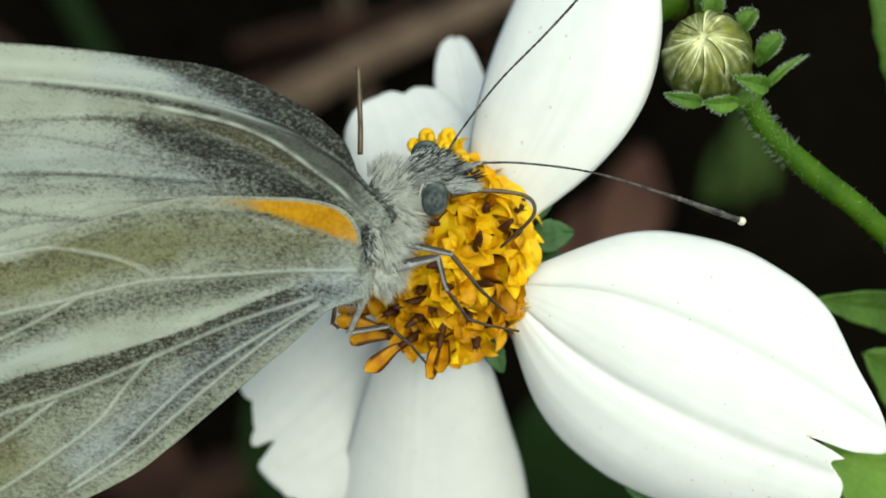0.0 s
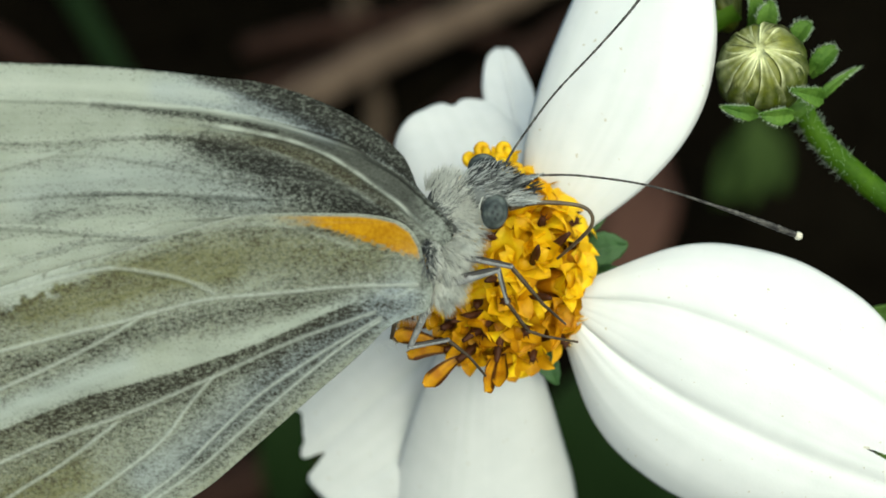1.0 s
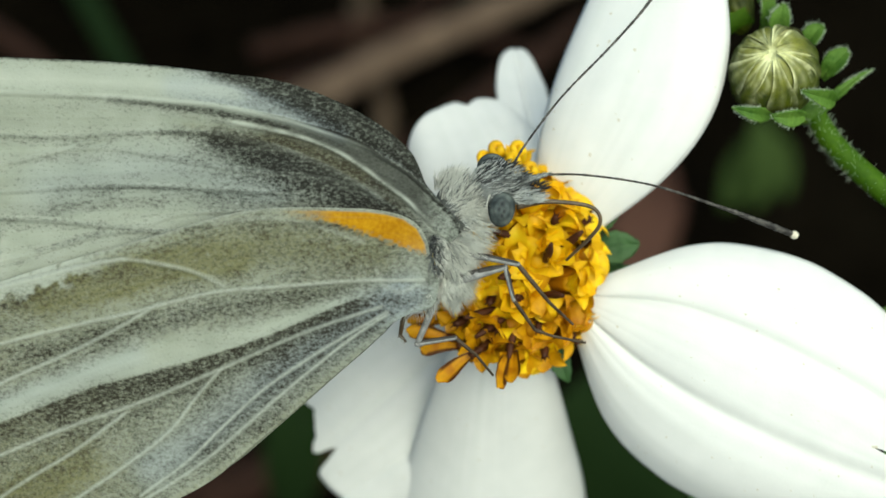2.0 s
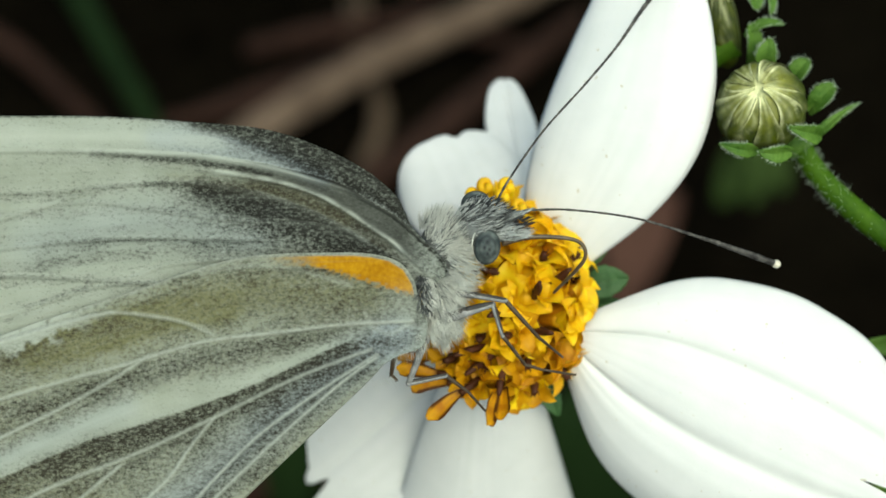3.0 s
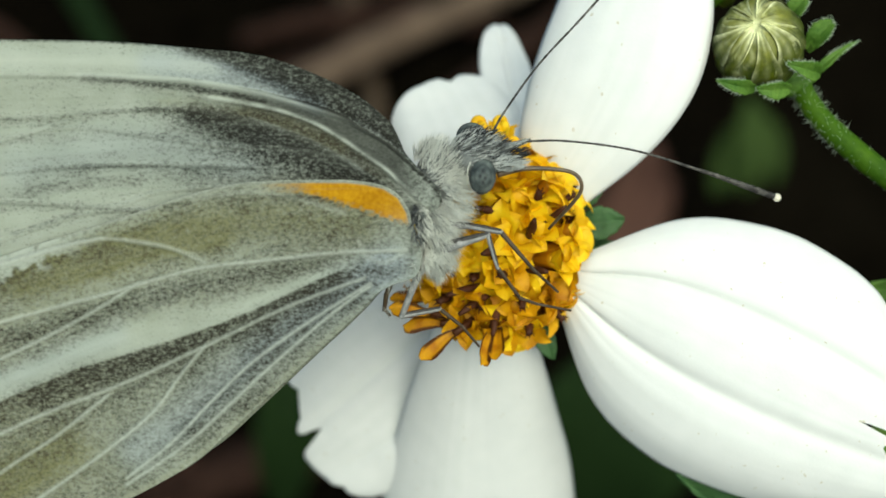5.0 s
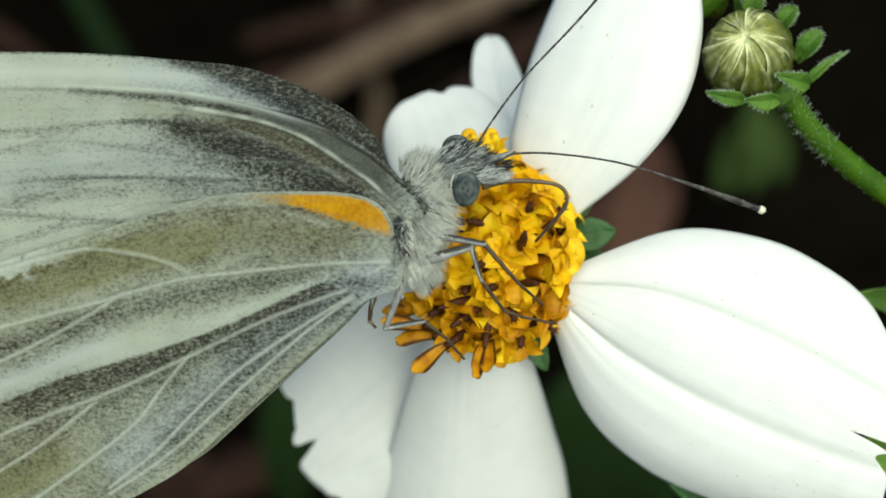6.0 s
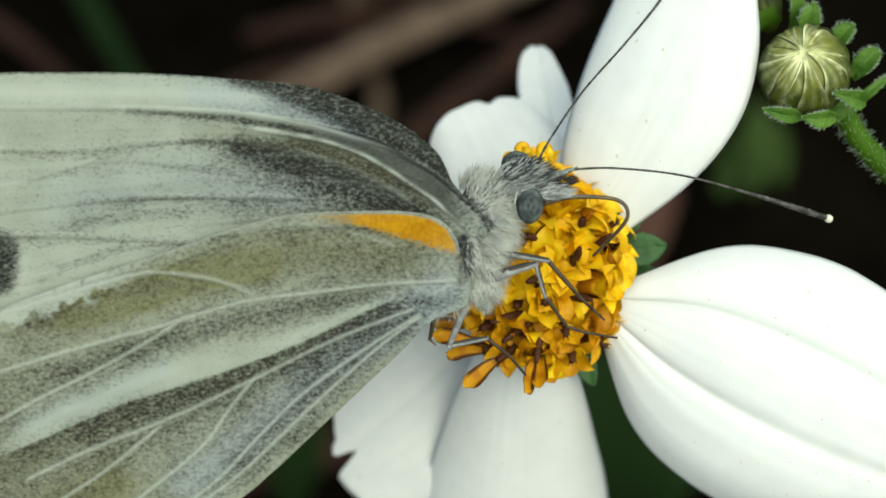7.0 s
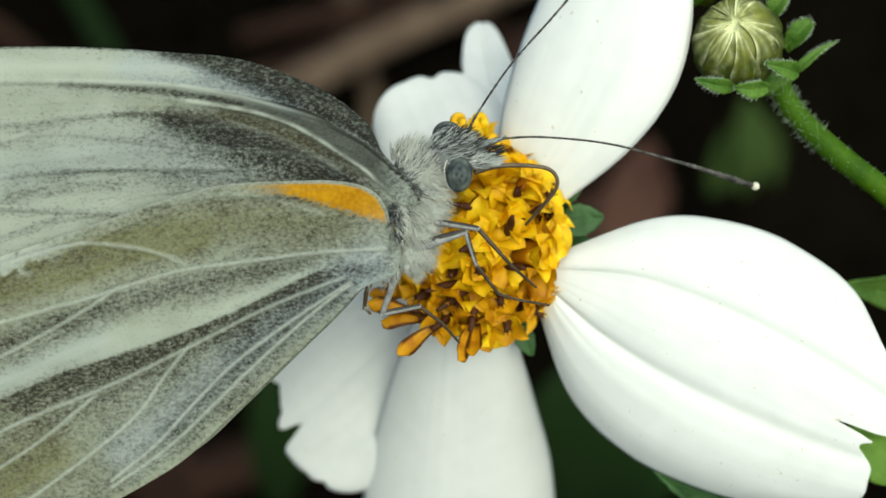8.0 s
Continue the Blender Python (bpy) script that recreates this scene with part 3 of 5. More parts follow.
    # dark brown young florets between the yellow ones
    for c, d in (((-1.85, -1.24, -0.50), (-0.9, -0.2, 0.4)), ((-1.42, -1.91, -0.40), (-0.8, -0.5, 0.4)), ((-0.32, -2.62, -0.40), (-0.2, -0.9, 0.5)), ((-2.32, -0.44, -0.70), (-0.9, 0.1, 0.4)),
                 ((-0.66, 2.22, -0.10), (-0.8, 0.2, 0.6)), ((1.29, 1.55, 0.60), (0.1, 0.4, 0.9)), ((2.42, 2.04, -0.20), (0.6, 0.5, 0.7)),
                 ((1.59, -0.37, 0.30), (0.5, -0.1, 0.9)), ((-0.60, 0.43, 0.50), (-0.5, -0.1, 0.9))):
        bm = bmesh.new()
        tube(bm, [(0, 0, -1.2), (0, 0, -0.2), (0.03, 0, 0.35), (0.03, 0, 0.5)], [0.15, 0.19, 0.18, 0.08], 8, 8)
        ob = part("floret", bm, BROWN, flower, "dark brown half-open floret")
        ob.matrix_basis = mm(*c) @ aim(d, 0)
    # outermost florets that lean over the broad petal's root
    for c, d, spin in (((1.85, 1.25, -1.70), (0.95, 0.0, 0.5), 20), ((1.57, 1.94, -1.90), (0.85, 0.4, 0.5), 50), ((1.59, 0.57, -1.50), (0.9, -0.15, 0.6), 75), ((1.32, 2.55, -1.90), (0.65, 0.65, 0.5), 10)):
        shared("floret", kinds[0], flower, mm(*c) @ aim(d, spin))
    # curled lobes of the florets at the disc's upper edge
    for c, size in (((-1.41, 5.52, -1.60), 0.16), ((-0.88, 5.89, -1.40), 0.19), ((0.03, 5.88, -1.20), 0.19), ((-0.17, 5.42, -0.90), 0.15), ((0.55, 4.98, -0.80), 0.17)):
        bm = bmesh.new()
        ring = [(size * math.cos(k * 0.75), size * 1.15 * math.sin(k * 0.75), 0.04 * k) for k in range(9)]
        tube(bm, ring + [(0.2, -0.6, -0.4), (0.1, -1.3, -0.9)], [0.15, 0.19, 0.19, 0.16, 0.14], 8, 40)
        ob = part("curled_lobe", bm, YELLOW, flower)
        ob.matrix_basis = mm(*c)
    return flower


build_flower()


# ---- bud on its hairy stalk ----
def bud_body(parent, centre, radii, axis, name="bud_body", ribs=11, seed=0):
    bm = bmesh.new()
    nu, nv = 120, 40
    rib, crown_light, rings = [], [], []
    for j in range(nv + 1):
        th = math.pi * (j + 0.02) / (nv + 0.04)
        ring = []
        for i in range(nu):
            a = 2 * math.pi * i / nu
            swirl = a + 0.45 * math.sin(th * 1.2) + 0.16 * math.sin(3 * a + seed) + 0.10 * math.sin(5 * a + 2 * th)
            lobe = abs(math.sin(swirl * ribs / 2))
            crest = (1 - lobe) ** 1.6
            k = max(0.0, math.cos(th * 0.62)) ** 1.5
            r = 1 + 0.06 * lobe * math.sin(th) - 0.05 * math.exp(-(th / 0.2) ** 2)
            p = Vector((radii[0] * math.sin(th) * math.cos(a) * r, radii[1] * math.sin(th) * math.sin(a) * r, radii[2] * math.cos(th) * r))
            ring.append(bm.verts.new(p * MM))
            line = max(crest, 0.55 * max(0.0, math.sin(swirl * ribs * 1.0 + 2 * math.sin(th * 6))) ** 4)
            rib.append(min(1, 0.5 * line * k * (0.7 + 0.5 * math.sin(a * 4 + 1.3 + seed)) + 0.95 * math.exp(-(th / 0.34) ** 2)))
            # painted light falls off from the crown downwards
            crown_light.append(max(0.0, 1 - (th / 1.0) ** 3))
        rings.append(ring)
    for a, b in zip(rings, rings[1:]):
        for i in range(nu):
            bm.faces.new((a[i], b[i], b[(i + 1) % nu], a[(i + 1) % nu]))
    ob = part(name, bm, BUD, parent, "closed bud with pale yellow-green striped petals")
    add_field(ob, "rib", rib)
    add_field(ob, "crown_light", crown_light)
    ob.matrix_basis = mm(*centre) @ aim(axis, 20)
    # narrow petals folded over the crown, each with pale rolled edges
    rng = random.Random(seed + 5)
    for k in range(10):
        a0, reach, twist = k * 0.628 + rng.uniform(-0.2, 0.2), rng.uniform(0.04, 0.30), rng.uniform(0.0, 0.7)
        start = rng.uniform(1.05, 1.8)
        level, wide = 1.005 + 0.016 * (k * 3 % 4), rng.uniform(0.20, 0.40)
        grid, rib, crown_light = [], [], []
        for th in np.linspace(start, reach, 20):
            row = []
            for q in np.linspace(-1, 1, 9):
                a = a0 + twist * math.cos(th) + q * wide * (1 + 0.1 * math.sin(th * 5 + k)) * min(1.0, 0.45 + 0.5 * th)
                r = level + 0.035 * q * q * math.cos(min(th, 1.5)) + 0.012 * math.cos(q * 6) + 0.01 * fractal(th * 3, q * 2, k)
                row.append((radii[0] * math.sin(th) * math.cos(a) * r, radii[1] * math.sin(th) * math.sin(a) * r, radii[2] * math.cos(th) * r))
                fade = max(0.0, 1 - th / 1.55)
                rib.append(min(1.0, (1.1 * max(0.0, abs(q) * 2.4 - 1.25) + 0.3 * math.exp(-(q / 0.25) ** 2)) * fade ** 0.85 * rng.uniform(0.7, 1.15) + 0.85 * math.exp(-(th / 0.42) ** 2)))
                crown_light.append(max(0.0, 1 - (th / 1.08) ** 2))
            grid.append(row)
        bm = bmesh.new()
        sheet(bm, grid)
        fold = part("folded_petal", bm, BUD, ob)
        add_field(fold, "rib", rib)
        add_field(fold, "crown_light", crown_light)
    return ob


def hairs_along(bm, line, radius, count, length, rng):
    for _ in range(count):
        i = rng.randrange(1, len(line) - 1)
        d = Vector(line[i + 1] - line[i - 1]).normalized()
        s = d.orthogonal().normalized()
        u = d.cross(s)
        a = rng.uniform(0, 6.283)
        o = s * math.cos(a) + u * math.sin(a)
        p = Vector(line[i]) + d * rng.uniform(-0.2, 0.2)
        hair(bm, p + o * radius * 0.9, p + o * (radius + length * rng.uniform(0.5, 1.2)) + d * rng.uniform(-0.3, 0.2), 0.016, o * 0.02)


def fringed_bract(parent, base, tip, width, facing, rng, mat, curl=0.25, pointed=0.3):
    """A short cupped bract, broad towards its ragged tip, with fine pale hairs along the edge."""
    base, tip = Vector(base), Vector(tip)
    y = (tip - base).normalized()
    zz = Vector(facing)
    zz = (zz - y * zz.dot(y)).normalized()
    x = y.cross(zz)
    length, seed = (tip - base).length, rng.uniform(0, 9)
    grid = []
    for k in np.linspace(0, 1, 34):
        half = 0.5 * width * (0.42 + 0.58 * math.sin(0.5 * math.pi * min(1.0, k / (0.62 - 0.4 * pointed))))
        half *= max(0.03, 1 - max(0.0, (k - 0.55 + 0.4 * pointed) / (0.45 + 0.4 * pointed)) ** (2.6 - 1.7 * pointed)) ** (0.5 + 0.3 * pointed)
        half *= 1 - 0.16 * (1 - (k * 6.0 + seed) % 1.0)
        row = []
        for r in np.linspace(-1, 1, 11):
            ragged = 0.07 * length * abs(r) ** 2 * math.sin(seed * 3 + r * 11) * k ** 3
            rise = curl * length * math.sin(k * 2.6) + 0.42 * r * r * half + 0.06 * width * fractal(k * 3, r * 1.6, seed) - 0.05 * width * math.exp(-(r / 0.16) ** 2)
            row.append(base + x * r * half + y * (k * length + ragged) + zz * rise)
        grid.append(row)
    bm = bmesh.new()
    sheet(bm, grid)
    ob = part("bract", bm, mat, parent)
    thicken(ob, 0.10)
    bm = bmesh.new()
    for _ in range(150):
        i = int(12 + 21.99 * rng.random() ** 0.7)
        side = rng.choice((0, 1, 9, 10)) if i < 31 else rng.randrange(11)
        p = grid[i][side]
        out = x * (side - 5) / 5
        hair(bm, p - out * 0.03, p + out * rng.uniform(0.05, 0.17) + y * rng.uniform(0.0, 0.20) + zz * rng.uniform(-0.04, 0.12), 0.017)
    part("fringe", bm, HAIR_PALE, ob, "pale hairs on the bract's edge")


def build_buds():
    rng = random.Random(3)
    bud = thing("flower_bud", STAGE, "round green flower bud with pale striped petals on hairy stalk", "flower bud", "flower buds")
    bud_body(bud, (11.03, 9.18, -1.20), (1.90, 1.84, 1.86), (-0.26, 0.34, 0.9))
    for base, tip, w, facing, pointed in (((10.80, 7.25, -0.70), (9.10, 7.60, -0.30), 0.7, (0.2, -0.4, 0.9), 0.6), ((12.15, 7.23, -0.50), (10.60, 7.20, 0.10), 0.85, (0.1, -0.4, 0.9), 0.4),
                                          ((13.55, 7.90, -0.90), (11.80, 8.25, 0.10), 0.9, (0.4, -0.3, 0.8), 0.7), ((13.20, 9.00, -1.60), (14.16, 10.00, -0.90), 1.0, (0.1, 0.5, 0.8), 0.0),
                                          ((12.45, 10.15, -2.00), (13.25, 11.20, -1.40), 0.98, (0.1, 0.6, 0.7), 0.0), ((11.36, 11.00, -2.20), (11.53, 12.22, -1.60), 0.95, (0, 0.6, 0.8), 0.3),
                                          ((13.60, 8.00, -2.00), (15.43, 9.29, -2.20), 0.50, (0.2, 0.6, 0.8), 0.9)):
        fringed_bract(bud, base, tip, w, facing, rng, BRACT, 0.16, pointed)
    bm = bmesh.new()
    ball(bm, (12.70, 7.83, -2.20), (0.9, 0.8, 0.9))
    part("bud_base", bm, BRACT, bud)
    bm = bmesh.new()
    near = [(12.72, 8.05, -2.00), (13.48, 6.58, -1.90), (14.42, 5.41, -1.70), (15.83, 4.11, -1.50), (17.80, 2.56, -1.60), (21.22, -0.52, -3.00), (29.43, -8.41, -10.00)]
    tube(bm, near, [0.44, 0.52, 0.50, 0.50, 0.52, 0.56, 0.7], 14, 90, MM, 0.03)
    tube(bm, [near[-1], (33, -60, -60), (30, -170, -180)], [0.7, 1.0, 1.2], 12, 40)
    part("stalk", bm, STEM, bud, "green hairy bud stalk")
    bm = bmesh.new()
    line = spline(near, 300)
    hairs_along(bm, line[:170], 0.49, 300, 0.17, rng)
    hairs_along(bm, line[:45], 0.50, 160, 0.30, rng)
    part("stalk_hairs", bm, HAIR_PALE, bud, "fine pale hairs on the stalk")
    # a second bud above, mostly beyond view
    other = thing("flower_bud", STAGE, "slender olive flower bud with curled green bracts", "flower bud", "flower buds")
    bud_body(other, (9.85, 13.3, -3.90), (0.75, 0.85, 2.1), (-0.25, 0.95, 0.25), seed=2)
    for base, tip, w, facing, pointed in (((10.95, 11.35, -3.00), (10.68, 12.95, -2.20), 0.85, (0.3, 0.0, 0.9), 0.1), ((10.62, 12.45, -2.40), (12.15, 12.70, -1.80), 0.70, (0.1, 0.7, 0.7), 0.3),
                                          ((11.44, 14.65, -3.00), (11.60, 13.30, -2.30), 0.65, (0.6, 0, 0.8), 0.5), ((10.82, 14.78, -3.00), (11.05, 13.56, -2.50), 0.9, (0.3, 0, 0.9), 0.2)):
        fringed_bract(other, base, tip, w, facing, rng, BRACT, 0.22, pointed)
    bm = bmesh.new()
    tube(bm, [(10.49, 12.32, -3.80), (9.03, 12.18, -4.40), (7.36, 11.04, -5.20), (4.48, 6.89, -7.50), (2.62, 1.62, -12.00), (-0.32, -10.52, -26.00), (2, -60, -60), (5, -170, -185)], [0.6, 0.55, 0.6, 0.8, 1.0, 1.1], 10, 60)
    part("stalk", bm, STEM, other, "green bud stalk")


build_buds()


# ---- leaves beside the flower ----
def build_leaves():
    plant = thing("leafy_plant", STAGE, "green serrated wildflower leaves on a green stem", "plant")
    bm = bmesh.new()
    tube(bm, [(27.50, 21.64, -12.00), (28.79, 7.44, -13.00), (29.51, -7.17, -14.00), (28, -60, -60), (28, -170, -183)], [0.9, 1.0, 1.1, 1.2, 1.3], 10, 50)
    part("stem", bm, STEM, plant)
    leaf_part("leaf", plant, (28.50, -2.53, -12.00), (16.28, -1.18, -4.50), 2.6, GREEN, (0, -0.2, 1), 7, 0.10, 0.3, 0.3, seed=1.0)
    leaf_part("leaf", plant, (28.35, -12.11, -12.00), (16.06, -7.64, -3.20), 5.8, LIME, (-0.1, 0.1, 1), 9, 0.36, 0.15, 0.5, "light green serrated leaf", seed=2.0, point=1.4)
    leaf_part("leaf", plant, (28.93, -9.97, -13.00), (18.77, -3.64, -5.00), 5.5, GREEN, (-0.2, 0.2, 1), 9, 0.12, 0.2, 0.3, seed=3.0)
    leaf_part("leaf", plant, (28.50, 3.67, -13.00), (19.24, 15.77, -4.50), 6.2, GREEN, (-0.3, 0.1, 1), 12, 0.08, 0.2, 0.3, seed=4.0)
    leaf_part("leaf", plant, (15.84, -15.12, -9.00), (7.75, -9.45, -3.60), 1.9, DARKGREEN, (0, 0.3, 1), 12, 0.3, 0.2, 0.4, "small dark curled leaf", seed=5.0)


build_leaves()


# ---- butterfly ----
PIVOT = (-3.82, 1.51, 3.0)


def nearest(points, line):
    """How far each of the points lies from a smooth line."""
    line = spline(line, 40)
    best = np.full(len(points), 1e9)
    for a, b in zip(line, line[1:]):
        d = b - a
        t = np.clip(((points - a) @ d) / max(d @ d, 1e-12), 0, 1)
        best = np.minimum(best, np.linalg.norm(points - a - t[:, None] * d, axis=1))
    return best


def rise(points, line):
    """How far each point lies above a line that runs from side to side; 1 within its span."""
    line = spline(line, 60)
    line = line[np.argsort(line[:, 0])]
    span = np.clip((points[:, 0] - line[0, 0]) / 1.5, 0, 1) * np.clip((line[-1, 0] - points[:, 0]) / 1.0, 0, 1)
    return points[:, 1] - np.interp(points[:, 0], line[:, 0], line[:, 1]), span


def crease_shade(points, line, under, over=0.05):
    """Painted shade of a fold: dark just below the line with a sharp upper edge, fading downwards."""
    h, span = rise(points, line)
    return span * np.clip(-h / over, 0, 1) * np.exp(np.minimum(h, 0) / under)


def stroke(points, line, width, power=2.0):
    return np.exp(-(nearest(points, line) / width) ** power)


def wing(name, parent, lead, trail, depth, veins, paint, label, ns=280, nr=200, lean=(0.0, 0.0), lift=0.0):
    """A wing stretched between its front and rear edges, with raised veins; paint fills its scale densities and fold
    shade.
    """
    a, b = spline(lead, ns), spline(trail, ns)
    r = np.linspace(0, 1, nr)[None, :, None]
    flat = (a[:, None, :] * (1 - r) + b[:, None, :] * r).reshape(-1, 2)
    ridge = np.zeros(len(flat))
    for v in veins:
        ridge = np.maximum(ridge, stroke(flat, v, 0.078))
    field = {k: np.zeros(len(flat)) for k in ("dusk_shade", "olive", "orange", "pale", "blue", "felt")}
    paint(flat, field, ridge)
    ss, tt = np.repeat(np.linspace(0, 1, ns), nr), np.tile(np.linspace(0, 1, nr), ns)
    streak = np.array([noise.fractal(Vector((u * 3.0, v * 34.0, depth)), 0.8, 2.0, 4) for u, v in zip(ss, tt)])
    patch = np.array([noise.fractal(Vector((x * 0.5, y * 0.9, 3.0)), 0.8, 2.0, 4) for x, y in flat])
    field["dusk_shade"] = 1.08 * (1 - np.exp(-1.6 * np.maximum(0, field["dusk_shade"] * (1 + 0.22 * patch) + 0.15 * streak)))
    field["pale"] += 0.20 * np.maximum(0, streak)
    wave = np.array([0.16 * fractal(x * 0.16, y * 0.5, depth) for x, y in flat])
    rr = np.tile(np.linspace(0, 1, nr), ns)
    z = depth + lean[0] * flat[:, 0] + lean[1] * flat[:, 1] + wave + 0.10 * ridge + 0.12 * np.sin(rr * 19) * np.clip(-flat[:, 0] / 6, 0, 1) - lift * np.exp(-((flat[:, 0] ** 2 + flat[:, 1] ** 2) / 6))
    me = bpy.data.meshes.new(name)
    idx = np.arange(ns * nr).reshape(ns, nr)
    quads = np.stack([idx[:-1, :-1], idx[:-1, 1:], idx[1:, 1:], idx[1:, :-1]], -1).reshape(-1, 4)
    me.from_pydata((np.c_[flat, z] * MM).tolist(), [], quads.tolist())
    me.materials.append(WING)
    me.shade_smooth()
    ob = new(name, me)
    ob.parent = parent
    tagged(ob, label)
    for k, v in field.items():
        add_field(ob, k, np.clip(v, 0, 1))
    thicken(ob, 0.05)
    return ob


FORE_LEAD = [(1.34, 0.89), (1.25, 1.29), (0.90, 1.68), (0.42, 2.10), (-0.11, 2.70), (-0.33, 3.18), (-0.68, 3.82), (-1.23, 4.32), (-1.78, 4.74), (-2.88, 5.35), (-4.53, 6.01), (-6.17, 6.41), (-8.37, 6.58), (-11.67, 6.78), (-14.96, 6.78), (-18.26, 6.65), (-22.21, 5.77), (-25.28, 3.57)]
FORE_TRAIL = [(1.21, 0.63), (0.42, 0.17), (-1.78, -0.60), (-5.08, -1.92), (-8.37, -3.02), (-10.57, -3.68), (-13.86, -4.55), (-16.06, -4.99), (-19.35, -5.43), (-22.87, -4.99)]
FORE_VEINS = [
    [(0.68, 0.67), (-0.64, 1.86), (-1.52, 2.48), (-2.59, 3.18), (-3.71, 3.79), (-4.94, 4.21), (-6.26, 4.47), (-8.37, 4.76)],
    [(0.42, 2.04), (-0.68, 2.98), (-1.78, 3.60), (-2.66, 4.04), (-3.71, 4.36), (-5.08, 4.74), (-6.17, 4.98), (-8.37, 5.29), (-10.57, 5.37), (-12.76, 5.42), (-19.35, 5.33)],
    [(-1.78, 1.99), (-3.54, 2.91), (-5.73, 3.75), (-7.27, 4.04), (-8.37, 4.21), (-10.57, 4.19), (-12.32, 4.01), (-13.86, 3.86), (-14.98, 3.77), (-17.82, 3.75)],
    [(-12.54, 3.88), (-13.64, 3.53), (-14.96, 3.09), (-17.82, 2.26)],
    [(-6.17, 2.74), (-8.37, 2.96), (-10.57, 3.22), (-12.32, 3.44), (-14.08, 3.35)],
    [(-5.73, 2.04), (-9.91, 2.08), (-13.64, 1.86), (-17.60, 1.38)],
    [(-5.52, 1.38), (-9.47, 1.05), (-11.45, 0.37), (-14.30, 0.50), (-18.26, 0.50)],
    [(-9.03, 0.28), (-12.11, 0.19), (-14.96, -0.71), (-18.26, -1.70)],
]
HIND_LEAD = [(0.24, -0.27), (0.02, 0.60), (-0.60, 1.28), (-1.78, 1.57), (-3.32, 1.58), (-5.30, 1.50), (-6.83, 1.31), (-8.37, 0.88), (-10.57, 0.08), (-12.76, -0.67), (-14.96, -1.43), (-17.82, -2.62), (-21.55, -4.55), (-24.19, -7.19)]
HIND_TRAIL = [(0.64, -1.15), (0.42, -2.01), (-0.43, -2.37), (-1.07, -2.75), (-1.71, -3.45), (-2.52, -4.26), (-2.85, -4.57), (-3.84, -5.51), (-5.16, -6.79), (-6.36, -7.93), (-7.79, -9.25), (-9.33, -10.22), (-10.87, -11.09), (-12.62, -12.19), (-14.82, -13.73), (-17.02, -15.27), (-19.21, -16.15)]
HIND_VEINS = [
    [(-0.02, -1.04), (-2.66, -1.21), (-5.08, -1.52), (-7.71, -1.87), (-9.25, -2.27), (-11.01, -2.84), (-13.20, -3.46), (-15.40, -4.11), (-18.48, -5.10)],
    [(-10.24, -2.53), (-11.67, -3.50), (-13.64, -4.62), (-16.28, -5.98), (-19.35, -7.85)],
    [(-7.65, -1.70), (-8.85, -1.19), (-10.28, -0.93), (-11.78, -0.86), (-13.58, -1.30), (-15.47, -1.92), (-17.82, -2.66)],
    [(-1.56, -2.14), (-4.42, -3.28), (-7.49, -4.82), (-10.57, -6.31), (-13.86, -7.67), (-16.28, -8.84)],
    [(-7.60, -4.82), (-8.59, -6.09), (-9.47, -7.37), (-11.01, -8.73), (-12.98, -10.22), (-14.96, -11.58)],
    [(-1.34, -2.36), (-2.75, -3.26), (-4.42, -4.42), (-5.95, -5.61), (-7.45, -7.12), (-8.79, -8.57), (-10.57, -10.05)],
    [(-11.34, -6.86), (-13.20, -8.40), (-14.96, -9.61), (-16.72, -10.92)],
    [(-1.34, -2.47), (-1.72, -2.71), (-3.12, -3.83), (-5.19, -5.70), (-6.61, -7.08), (-8.37, -8.73), (-10.57, -10.31)],
]


